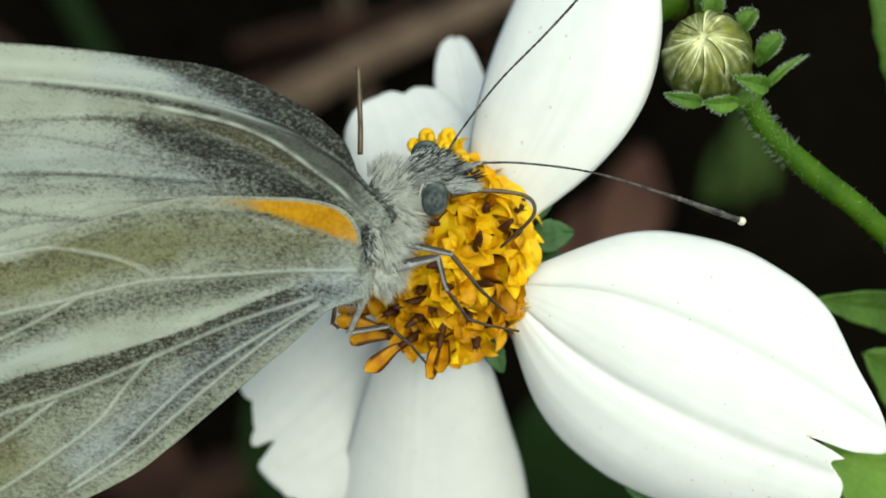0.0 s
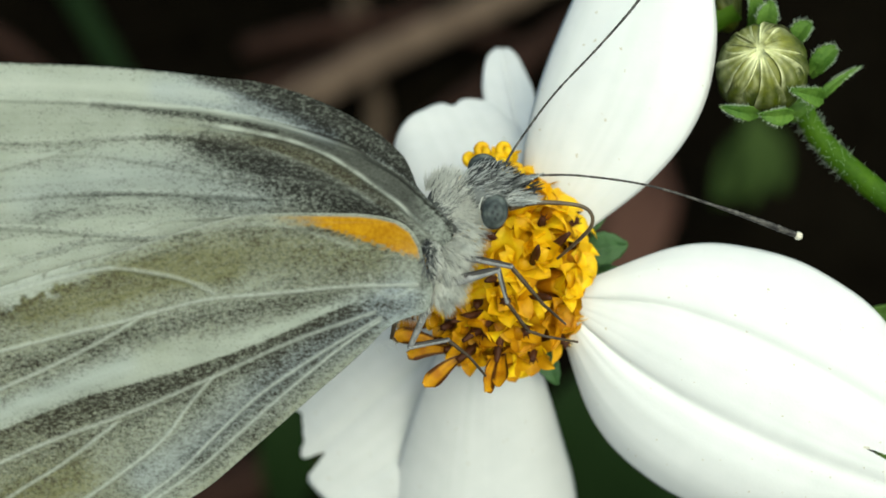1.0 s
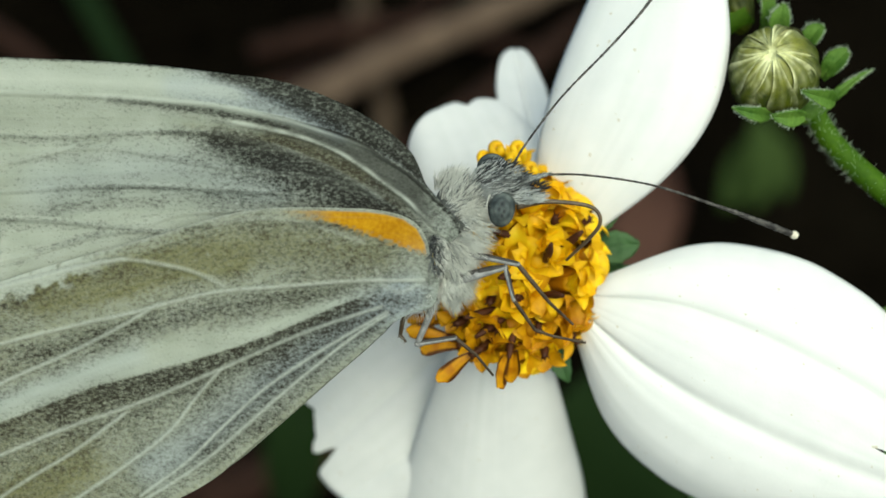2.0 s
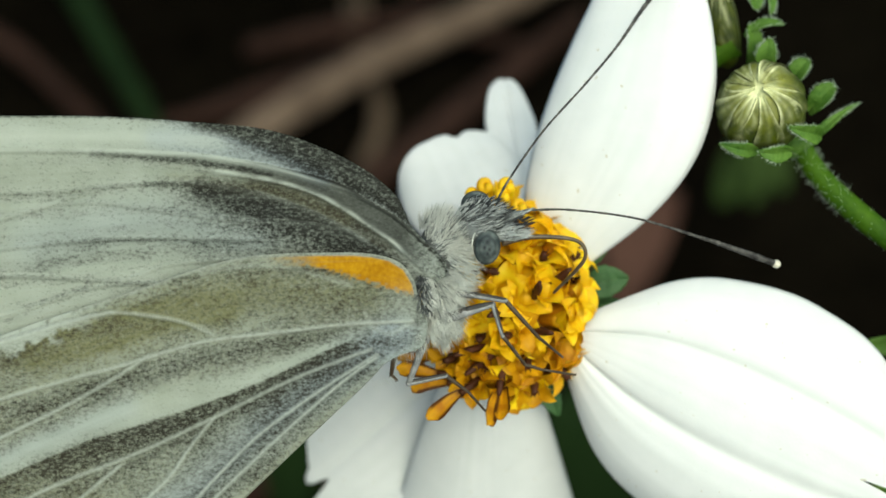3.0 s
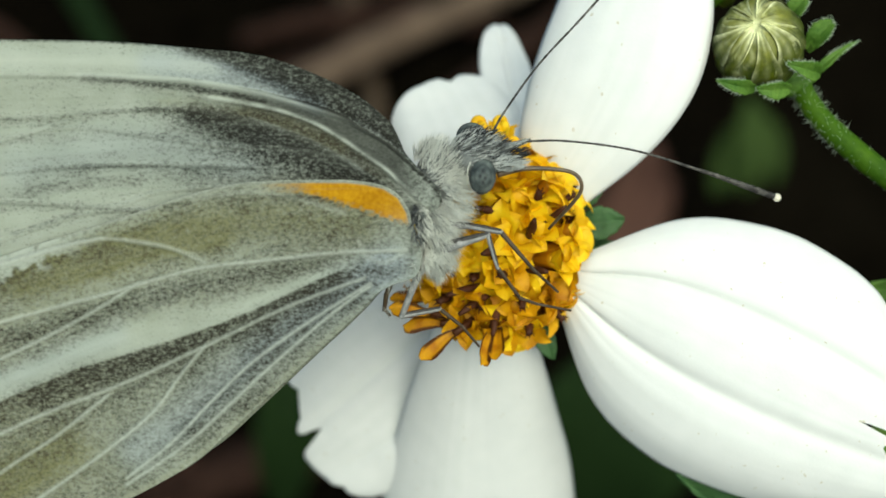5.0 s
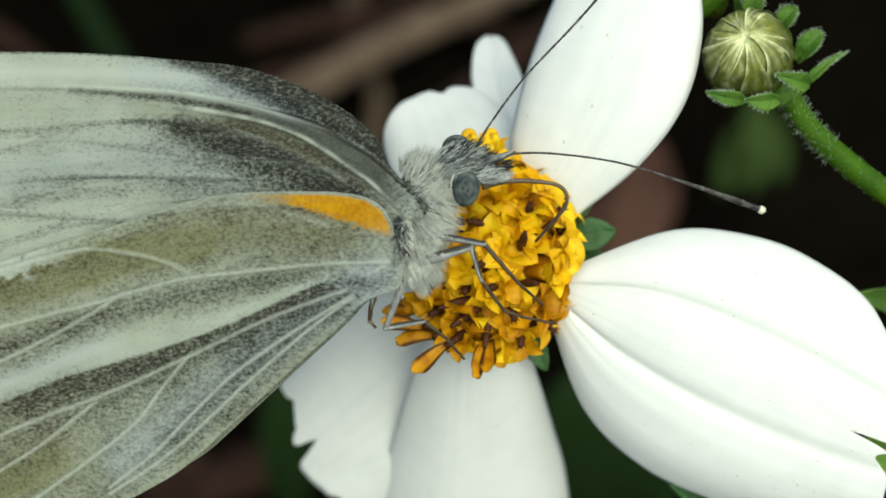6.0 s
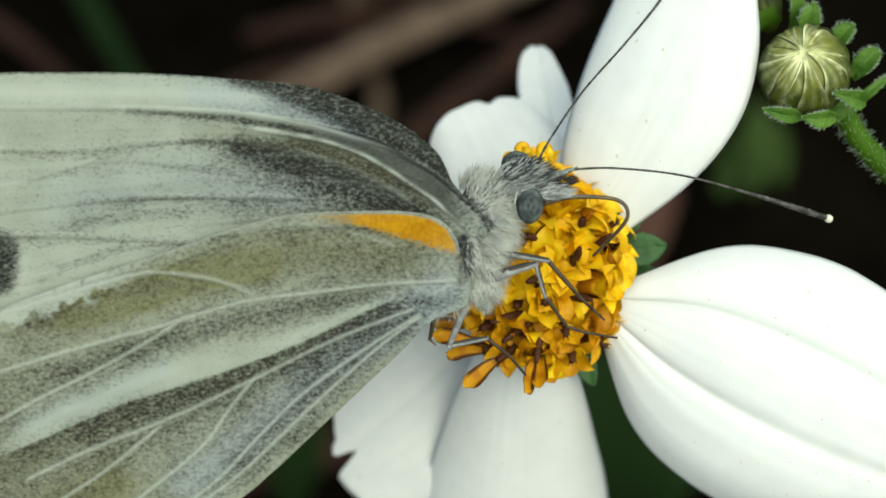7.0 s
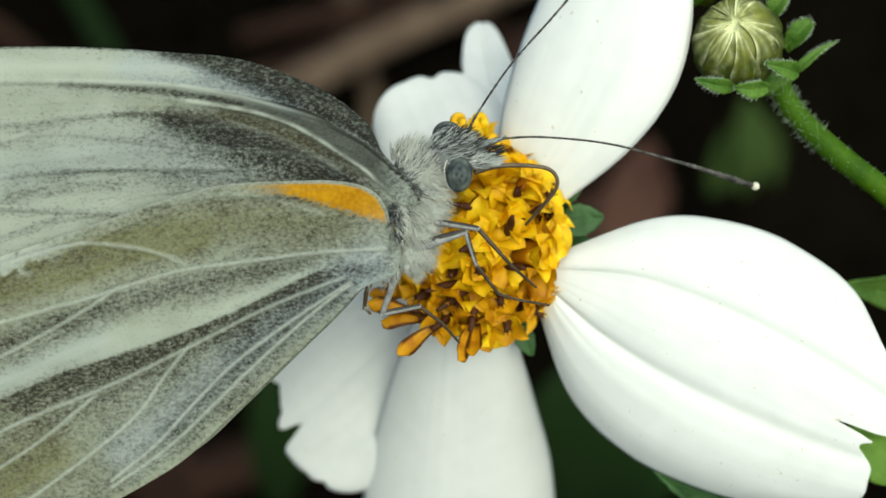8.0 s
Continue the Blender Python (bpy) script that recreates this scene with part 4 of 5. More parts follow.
def paint_fore(p, f, ridge):
    left = np.clip(-p[:, 0] / 12, 0, 1)
    root = np.exp(-np.hypot(p[:, 0], p[:, 1]) / 6.5)
    f["dusk_shade"] += 0.27 - 0.12 * left + 0.36 * root
    for line, w, k in (([(-0.79, 1.27), (-1.78, 1.97), (-3.54, 2.96), (-5.52, 3.62), (-7.27, 3.97)], 0.26, 0.42), ([(-1.78, 1.49), (-3.98, 2.15), (-6.17, 2.70), (-8.37, 3.24)], 0.9, 0.17),
                       ([(-1.93, 2.21), (-1.36, 1.77), (-1.03, 1.46)], 0.12, 0.7), ([(-17.82, 3.71), (-14.98, 3.75), (-13.09, 3.90), (-11.23, 4.12), (-9.34, 4.19), (-7.65, 4.08)], 0.07, 0.35), ([(-5.73, 4.65), (-8.37, 5.07), (-10.57, 5.22), (-12.54, 5.35)], 0.13, 0.55), ([(-12.54, 5.35), (-14.70, 5.42), (-16.12, 5.51), (-17.60, 5.55)], 0.10, 0.15)) + (
                       ([(-0.35, 1.11), (-1.23, 1.82), (-2.44, 2.50), (-3.98, 3.13), (-5.73, 3.71), (-7.27, 3.99), (-8.37, 4.19), (-10.57, 4.17)], 0.10, 0.60), ([(-4.64, 4.28), (-6.61, 4.76), (-8.37, 4.94)], 0.16, 0.25),
                       ([(-2.66, 1.93), (-4.86, 1.93), (-7.71, 1.60)], 0.8, 0.12), ([(-8.81, 0.28), (-11.01, 0.32), (-13.64, 0.50)], 0.12, 0.20), ([(-9.47, 2.70), (-12.32, 2.04), (-14.52, 1.38)], 0.5, 0.12), ([(-12.54, 1.60), (-13.42, 1.49), (-14.30, 1.27)], 0.5, 0.14),
                       ([(-9.69, 1.99), (-12.32, 1.95), (-14.52, 1.77)], 0.07, 0.25), ([(-10.57, 1.38), (-13.64, 1.05), (-16.72, 0.28)], 0.3, 0.14), ([(-12.54, 0.19), (-13.86, -0.20), (-15.18, -0.78)], 0.08, 0.25), ([(-8.37, 2.96), (-10.57, 3.18), (-12.32, 3.35)], 0.08, 0.2)):
        f["dusk_shade"] += k * stroke(p, line, w)
    # shade below the forewing's folds, painted in with the dark scales
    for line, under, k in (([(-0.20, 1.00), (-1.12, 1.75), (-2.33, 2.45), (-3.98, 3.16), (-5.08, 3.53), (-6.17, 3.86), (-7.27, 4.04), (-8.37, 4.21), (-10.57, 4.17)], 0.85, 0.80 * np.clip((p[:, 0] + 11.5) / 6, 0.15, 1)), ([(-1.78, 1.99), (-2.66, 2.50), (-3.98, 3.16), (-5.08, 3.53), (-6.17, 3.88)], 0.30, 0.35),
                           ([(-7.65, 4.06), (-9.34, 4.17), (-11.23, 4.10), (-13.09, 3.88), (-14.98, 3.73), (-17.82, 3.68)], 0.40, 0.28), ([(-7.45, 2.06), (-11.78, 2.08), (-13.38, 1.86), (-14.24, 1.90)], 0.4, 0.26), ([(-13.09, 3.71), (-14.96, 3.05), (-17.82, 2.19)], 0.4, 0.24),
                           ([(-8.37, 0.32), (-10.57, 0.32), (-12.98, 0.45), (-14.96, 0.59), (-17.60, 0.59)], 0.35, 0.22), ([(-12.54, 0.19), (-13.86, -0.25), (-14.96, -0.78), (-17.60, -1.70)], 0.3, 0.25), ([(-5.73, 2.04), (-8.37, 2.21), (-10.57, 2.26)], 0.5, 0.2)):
        f["dusk_shade"] += k * crease_shade(p, line, under)
    # dusted flap along the front edge, and the smooth grey band inside it
    split = [(1.18, 1.33), (0.42, 2.06), (-0.68, 3.02), (-1.78, 3.64), (-2.59, 4.17), (-3.54, 4.52), (-4.94, 4.85), (-6.17, 5.09), (-8.37, 5.35), (-10.57, 5.44)]
    inner = [(0.68, 0.67), (0.20, 0.89), (-0.64, 1.86), (-1.52, 2.48), (-2.59, 3.18), (-3.71, 3.79), (-4.94, 4.21), (-6.26, 4.47), (-7.71, 4.67)]
    h1, s1 = rise(p, split)
    h2, s2 = rise(p, inner)
    rim = nearest(p, FORE_LEAD)
    near_root = 1 / (1 + np.exp(-(p[:, 0] + 8.0) / 1.3))
    speckled = 1 / (1 + np.exp(-(p[:, 0] + 6.3 + 5.0 * np.exp(-rim / 0.35)) / 0.7))
    flap = np.clip(h1 / 0.06, 0, 1) / (1 + np.exp(-(p[:, 0] + 9.2) / 0.5))
    h4, s4 = rise(p, [(-9.60, 6.55), (-8.40, 6.28), (-6.98, 5.92), (-4.98, 5.08), (-3.39, 4.42), (-1.65, 3.62), (-0.32, 2.75), (0.60, 1.90)])
    dusted = np.clip((h4 + 0.22) / 0.45, 0, 1) * np.clip((p[:, 0] + 9.6) / 1.4, 0, 1)
    band = np.clip(-h1 / 0.05, 0, 1) * np.clip(h2 / 0.05, 0, 1) * near_root * s2
    f["dusk_shade"] = f["dusk_shade"] * (1 - flap) + (0.72 + 1.35 * dusted + 1.2 * np.exp(-rim / 0.22) * np.clip((p[:, 0] + 9.5) / 2.5, 0, 1)) * flap
    h3, s3 = rise(p, [(-0.11, 0.96), (-0.90, 1.51), (-1.78, 2.04), (-2.66, 2.54), (-3.98, 3.20), (-5.08, 3.57), (-6.17, 3.93), (-7.71, 4.12)])
    below = np.clip(-h2 / 0.05, 0, 1) * np.clip(h3 / 0.05, 0, 1) * near_root * s3
    f["dusk_shade"] = f["dusk_shade"] * (1 - band) + 0.98 * band
    f["felt"] += band + 0.8 * np.clip(-h2 / 0.05, 0, 1) * np.clip(h2 / 0.5 + 1, 0, 1) * near_root * s2
    f["felt"] += 0.40 * dusted * flap
    f["dusk_shade"] = f["dusk_shade"] * (1 - below) + 1.08 * below
    f["dusk_shade"] += 0.75 * stroke(p, [(-8.2, 4.02), (-6.6, 3.62), (-5.2, 3.30), (-3.8, 2.86), (-2.6, 2.30), (-1.6, 1.70)], 0.5) + 0.5 * stroke(p, [(-6.8, 3.3), (-5.4, 2.8), (-3.9, 2.3), (-2.4, 1.7)], 0.7)
    f["olive"] += 0.4 * below
    f["felt"] += 0.45 * stroke(p, [(-8.2, 4.02), (-6.6, 3.62), (-5.2, 3.20), (-3.8, 2.70), (-2.6, 2.10), (-1.6, 1.60)], 0.75)
    # the split line paints the flap's shadow; the others darken edge and root
    for line, w, k in (([(x, y - 0.05) for x, y in split], 0.07, 1.3 * near_root * np.clip((p[:, 0] + 5.0) / 1.5, 0, 1)), (FORE_LEAD, 0.07, 1.1), ([(-1.93, 2.21), (-1.36, 1.77), (-1.03, 1.46)], 0.12, 0.6)):
        f["dusk_shade"] += k * stroke(p, line, w)
    f["dusk_shade"] = np.maximum(f["dusk_shade"], 4.0 * np.exp(-((p[:, 0] + 18.2) / 1.25) ** 4 - ((p[:, 1] + 0.55) / 1.1) ** 4))
    f["pale"] += 0.35 * flap * (1 - dusted) * np.clip(-(p[:, 0] + 3.2) / 1.5, 0, 1)
    f["felt"] = np.maximum(f["felt"], 0.6 * np.exp(-((p[:, 0] + 18.2) / 1.25) ** 4 - ((p[:, 1] + 0.55) / 1.1) ** 4))
    f["blue"] += 0.8 * flap * (1 - dusted) + 0.75 * stroke(p, [(-3.54, 4.50), (-5.52, 5.29), (-7.93, 5.77), (-10.13, 5.95)], 0.40) + 0.35 * stroke(p, [(-6.17, 2.04), (-10.57, 2.70), (-14.96, 1.82)], 1.0) + 0.3 * root
    f["olive"] += 0.35 * stroke(p, [(-2.66, 2.87), (-5.52, 3.97), (-9.47, 4.56)], 0.35) + 0.14
    w1 = stroke(p, [(-2.66, 3.97), (-3.54, 4.28), (-3.98, 4.41), (-5.08, 4.72), (-6.17, 4.94), (-8.37, 5.27), (-10.57, 5.37), (-12.76, 5.46)], 0.09) * np.clip(([(-2.55, 3.97)][0][0] - p[:, 0]) / 1.8, 0, 1)
    w2 = stroke(p, [(0.68, 0.72), (0.20, 0.94), (-0.64, 1.90), (-1.52, 2.52), (-2.59, 3.22), (-3.71, 3.84), (-4.94, 4.25), (-6.26, 4.52), (-7.71, 4.72)], 0.075) * (0.65 + 0.35 * np.sin(p[:, 0] * 5.0 + np.sin(p[:, 0] * 2.3)))
    w3 = stroke(p, [(-1.78, 2.08), (-2.66, 2.59), (-3.98, 3.24), (-5.08, 3.62), (-6.17, 3.97)], 0.06)
    f["dusk_shade"] += 0.7 * stroke(p, [(-12.6, 5.42), (-11.0, 5.27), (-9.0, 5.10), (-7.0, 4.86), (-5.6, 4.62)], 0.10)
    white = stroke(p, [(-7.71, 5.95), (-10.57, 5.95), (-13.86, 5.95), (-18.26, 5.88)], 0.50) * (1 - speckled)
    f["pale"] += 0.42 * w1 + 0.55 * w2 + 0.25 * w3 + 0.12 * ridge + 0.62 * white
    f["dusk_shade"] *= 1 - 0.6 * white
    f["dusk_shade"] *= 1 - 0.6 * np.maximum(w1, w2)


def paint_hind(p, f, ridge):
    root = np.exp(-np.hypot(p[:, 0], p[:, 1] + 1.0) / 6.0)
    f["dusk_shade"] += 0.46 + 0.26 * root
    f["olive"] += 0.46
    away = np.clip(-(p[:, 0] + 9) / 8, 0, 1) * np.clip(-(p[:, 1] + 3) / 4, 0, 1)
    f["dusk_shade"] += 0.24 * away
    f["olive"] += 0.25 * away
    f["blue"] += 0.15 * root
    for line, w, k in (([(-2.66, -1.70), (-5.52, -2.18), (-8.37, -2.84), (-11.67, -3.81), (-14.96, -4.69)], 0.28, 0.22), ([(-2.66, -2.53), (-5.30, -3.59), (-7.93, -4.82), (-10.57, -5.65), (-12.54, -6.14), (-14.52, -7.01)], 0.40, 0.50), ([(-8.37, -5.43), (-11.01, -6.05), (-13.64, -7.19)], 0.5, 0.30),
                       ([(-1.78, -2.80), (-3.98, -4.11), (-6.17, -5.65), (-8.37, -7.63)], 0.75, 0.36), ([(-1.78, 0.89), (-4.42, 0.94), (-7.05, 0.89), (-9.25, 0.37)], 0.14, 0.35), (HIND_LEAD, 0.10, 0.2), ([(-0.02, -1.70), (-0.90, -1.92), (-2.22, -2.14)], 0.5, 0.25)) + (
                       ([(-11.67, -1.26), (-13.64, -1.70), (-16.06, -2.58)], 0.35, 0.25), ([(-10.57, -3.02), (-13.20, -4.11), (-15.84, -5.43)], 0.35, 0.20), ([(-10.57, -6.75), (-13.64, -8.73), (-16.06, -10.27)], 0.6, 0.12), ([(0.24, 0.28), (0.42, -0.38), (0.28, -1.04)], 0.22, 0.6), ([(-0.90, -1.70), (-2.66, -2.36), (-4.64, -3.35), (-6.61, -4.44)], 0.12, 0.35), ([(-2.66, -4.33), (-4.42, -5.98), (-6.17, -7.41)], 0.2, 0.2),
                       ([(-5.52, -6.53), (-8.37, -8.73), (-11.01, -10.48)], 0.5, 0.18), ([(-1.34, -0.82), (-3.54, -0.16), (-6.17, 0.06)], 0.6, 0.12)):
        f["dusk_shade"] += k * stroke(p, line, w)
    for line, w, k in (([(-1.78, -0.16), (-5.52, 0.06), (-8.37, -0.38), (-11.67, -1.59), (-14.52, -2.36)], 1.0, 0.45), ([(-7.27, -0.82), (-10.57, -1.15), (-13.64, -1.92)], 0.6, 0.35), ([(-11.45, -1.70), (-14.08, -2.36), (-16.72, -3.24)], 0.5, 0.3), ([(-12.76, -8.95), (-14.96, -10.27), (-16.28, -11.14)], 1.0, 0.4)):
        f["olive"] += k * stroke(p, line, w)
    low = [(-1.78, -1.79), (-2.97, -2.09), (-5.82, -3.48), (-8.02, -4.36), (-10.22, -5.12), (-12.41, -5.83), (-12.98, -6.05), (-14.61, -6.79), (-17.60, -8.11)]
    h, span = rise(p, low)
    cell = span * np.clip(h / 0.06, 0, 1) * np.exp(-(np.maximum(h, 0) / (0.38 + 0.80 * np.clip(-(p[:, 0] + 3) / 7, 0, 1))) ** 3)
    # likewise painted shade under the hindwing's folds and veins
    f["dusk_shade"] += 0.48 * crease_shade(p, low, 0.75) + 0.22 * crease_shade(p, low, 0.3)
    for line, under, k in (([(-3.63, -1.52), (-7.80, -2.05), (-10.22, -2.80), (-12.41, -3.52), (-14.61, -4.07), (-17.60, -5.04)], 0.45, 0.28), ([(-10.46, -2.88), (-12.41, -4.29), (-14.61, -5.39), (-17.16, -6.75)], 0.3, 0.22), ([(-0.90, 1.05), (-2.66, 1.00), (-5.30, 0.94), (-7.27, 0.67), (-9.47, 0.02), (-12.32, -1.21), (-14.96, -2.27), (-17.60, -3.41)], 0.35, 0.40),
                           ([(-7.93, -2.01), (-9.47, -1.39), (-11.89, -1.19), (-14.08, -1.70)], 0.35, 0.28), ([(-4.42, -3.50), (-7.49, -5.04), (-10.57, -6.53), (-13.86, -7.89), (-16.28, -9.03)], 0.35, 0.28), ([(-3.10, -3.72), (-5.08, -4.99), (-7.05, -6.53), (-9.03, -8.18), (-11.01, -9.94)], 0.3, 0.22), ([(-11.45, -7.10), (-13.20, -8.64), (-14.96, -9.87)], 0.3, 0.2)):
        f["dusk_shade"] += k * crease_shade(p, line, under)
    f["dusk_shade"] -= 0.36 * np.minimum(1, cell * 1.2)
    f["olive"] *= 1 - 0.9 * cell
    f["blue"] += 0.8 * stroke(p, [(-0.68, -1.70), (-1.78, -2.47), (-3.98, -3.89), (-6.17, -5.65), (-8.37, -7.63), (-10.13, -8.95)], 0.75) + 0.35 * stroke(p, [(-11.01, -4.55), (-13.64, -5.65), (-16.28, -6.75)], 0.5)
    h5, s5 = rise(p, [(-5.40, 1.14), (-4.60, 1.10), (-3.92, 1.00), (-2.99, 0.75), (-2.20, 0.54), (-1.50, 0.35), (-0.86, 0.15), (0.14, -0.11), (0.60, -0.24)])
    orange = np.clip(h5 / 0.22 + 0.25 + 0.5 * np.sin(p[:, 0] * 23.0 + 3 * np.sin(p[:, 0] * 11)) * np.sin(p[:, 1] * 19.0), 0, 1) * np.clip((p[:, 0] + 5.8) / 2.2, 0, 1) * np.clip((nearest(p, HIND_LEAD) - 0.09) / 0.05, 0, 1)
    orange *= np.clip((0.17 - p[:, 0]) / 0.06, 0, 1)
    f["orange"] += orange
    f["olive"] += 0.25 * orange
    f["dusk_shade"] *= 1 - orange * np.clip(0.99 - 0.35 * np.exp(-np.maximum(h5, 0) / 0.12) - 0.22 * np.clip(-(p[:, 0] + 2.4) / 2.0, 0, 1), 0, 1)
    f["pale"] += 0.45 * stroke(p, [(-8.2, 0.72), (-7.1, 0.95), (-5.65, 1.05), (-4.2, 0.86), (-3.2, 0.56), (-2.4, 0.33)], 0.11)
    f["pale"] += 0.40 * stroke(p, [(-6.6, -5.6), (-7.6, -6.6), (-8.8, -7.7), (-10.2, -9.2)], 0.42)
    f["dusk_shade"] -= 0.10 * stroke(p, [(-5.5, 0.4), (-9.0, -0.4), (-13.0, -1.9)], 1.0) + 0.12 * stroke(p, [(-12.0, -8.0), (-16.0, -10.5)], 1.6)
    f["dusk_shade"] = 0.62 + 1.12 * (f["dusk_shade"] - 0.62)
    rim = np.exp(-(nearest(p, HIND_TRAIL) / 0.26) ** 4)
    f["dusk_shade"] *= 1 - 0.35 * rim
    f["olive"] += 0.12 * rim
    f["pale"] *= 1 - 0.6 * rim
    edge = stroke(p, [(-11.78, -0.78), (-12.72, -1.00), (-13.58, -1.24), (-15.47, -1.85), (-17.82, -2.60)], 0.07)
    f["dusk_shade"] += 0.5 * edge
    fuzz = np.exp(-(p[:, 0] + 0.7) ** 2 / 3.0 - (p[:, 1] + 1.6) ** 2 / 0.7)
    f["dusk_shade"] *= 1 - 0.35 * fuzz
    f["blue"] += 0.4 * fuzz
    ragged = np.array([noise.fractal(Vector((x * 1.6, y * 1.6, 5.0)), 0.7, 2.0, 4) for x, y in p])
    hb, sb = rise(p, [(-9.2, -0.10), (-10.6, -0.36), (-11.78, -0.78), (-12.72, -1.00), (-13.58, -1.24), (-15.47, -1.85), (-17.82, -2.60), (-19.5, -3.3)])
    border = np.clip((0.55 - np.abs(hb + 0.12) + 0.45 * ragged) / 0.25, 0, 1) * np.clip(-(p[:, 0] + 11.3) / 3.0, 0, 1)
    f["pale"] += 0.6 * border
    f["olive"] *= 1 - 0.8 * border
    f["dusk_shade"] *= 1 - 0.4 * border
    f["dusk_shade"] += 0.4 * np.clip(ragged - 0.1, 0, 1) * np.clip(0.9 - np.abs(hb + 0.9), 0, 1)
    f["pale"] += 0.38 * np.exp(-(p[:, 0] + 0.1) ** 2 / 0.9 - (p[:, 1] + 0.75) ** 2 / 0.7)
    f["pale"] += 0.45 * stroke(p, [(-1.82, -0.71), (-1.52, -1.30), (-0.79, -1.54), (-0.02, -1.08)], 0.10) + 0.88 * ridge ** 1.4 + 0.65 * stroke(p, HIND_LEAD, 0.10) + 0.22 * cell


FUR_EDGE = [(-0.29, 3.13), (0.42, 2.26), (1.25, 1.36), (1.47, 1.16), (1.25, 0.89), (0.77, 0.67), (0.68, -0.38), (0.77, -2.14)]


def furry(bm, centre, radii, count, length, flow, keep, rng, width=0.035, spread=0.5, lift=1.0, edge=False):
    """Hairs on an egg-shaped body; with edge, none grow before the roots of the wings."""
    c = Vector(centre)
    made = 0
    ey, ex = [-q[1] for q in FUR_EDGE], [q[0] for q in FUR_EDGE]
    while made < count:
        d = Vector((rng.gauss(0, 1), rng.gauss(0, 1), rng.gauss(0, 1))).normalized()
        if not keep(d):
            continue
        made += 1
        root = c + Vector((d.x * radii[0], d.y * radii[1], d.z * radii[2]))
        if edge and -root.y > ey[0] and root.x < float(np.interp(-root.y, ey, ex)) + rng.uniform(-0.05, 0.25):
            continue
        clump = noise.noise_vector(root * 2.2 + Vector((7.0, 3.0, 1.0)))
        way = (d * lift + Vector(flow) + clump * spread * 1.5 + Vector((rng.uniform(-1, 1), rng.uniform(-1, 1), rng.uniform(-1, 1))) * spread * 0.6).normalized()
        n = length * rng.uniform(0.55, 1.2)
        hair(bm, root - way * 0.05, root + way * n, width * rng.uniform(0.7, 1.3), d * 0.12 * n)


def rods(bm, points, radii, bristles=10):
    for a, b, r0, r1 in zip(points, points[1:], radii, radii[1:]):
        mid = (Vector(a) + Vector(b)) / 2
        tube(bm, [a, mid, b], [r0, (r0 + r1) * 0.52, r1], 8, 8)
        ball(bm, b, (r1 * 1.1,) * 3, segments=8, rings=6)
        for k in range(bristles):
            p = Vector(a).lerp(Vector(b), (k + 0.5) / bristles)
            o = Vector((random.uniform(-1, 1), random.uniform(-1, 1), random.uniform(-1, 1))).normalized()
            hair(bm, p + o * r1 * 0.7, p + o * (r1 + 0.10) + (Vector(b) - Vector(a)).normalized() * 0.1, 0.025)


def leg(parent, points, radii, split=3, name="leg", mat=None):
    """A leg: pale upper joints with a dark stripe, and a dark thin foot from the joint numbered split."""
    points = [Vector(p) for p in points]
    bm = bmesh.new()
    rods(bm, points[:split + 1], radii)
    ob = part(name, bm, mat or LEG, parent)
    if split < len(points) - 1:
        bm = bmesh.new()
        rods(bm, points[split:], radii[split:])
        part("foot", bm, FOOT, ob, "thin dark brown foot")
        bm = bmesh.new()
        for a, b, r0, r1 in zip(points[:split], points[1:], radii, radii[1:]):
            up = Vector((0.25, 0.75, 0.6))
            tube(bm, [a + up * r0 * 0.75, (a + b) / 2 + up * (r0 + r1) * 0.40, b + up * r1 * 0.75], [r0 * 0.62, r0 * 0.66, r1 * 0.62], 6, 8)
        part("stripe", bm, CHITIN, ob, "dark stripe along the leg")
    return ob


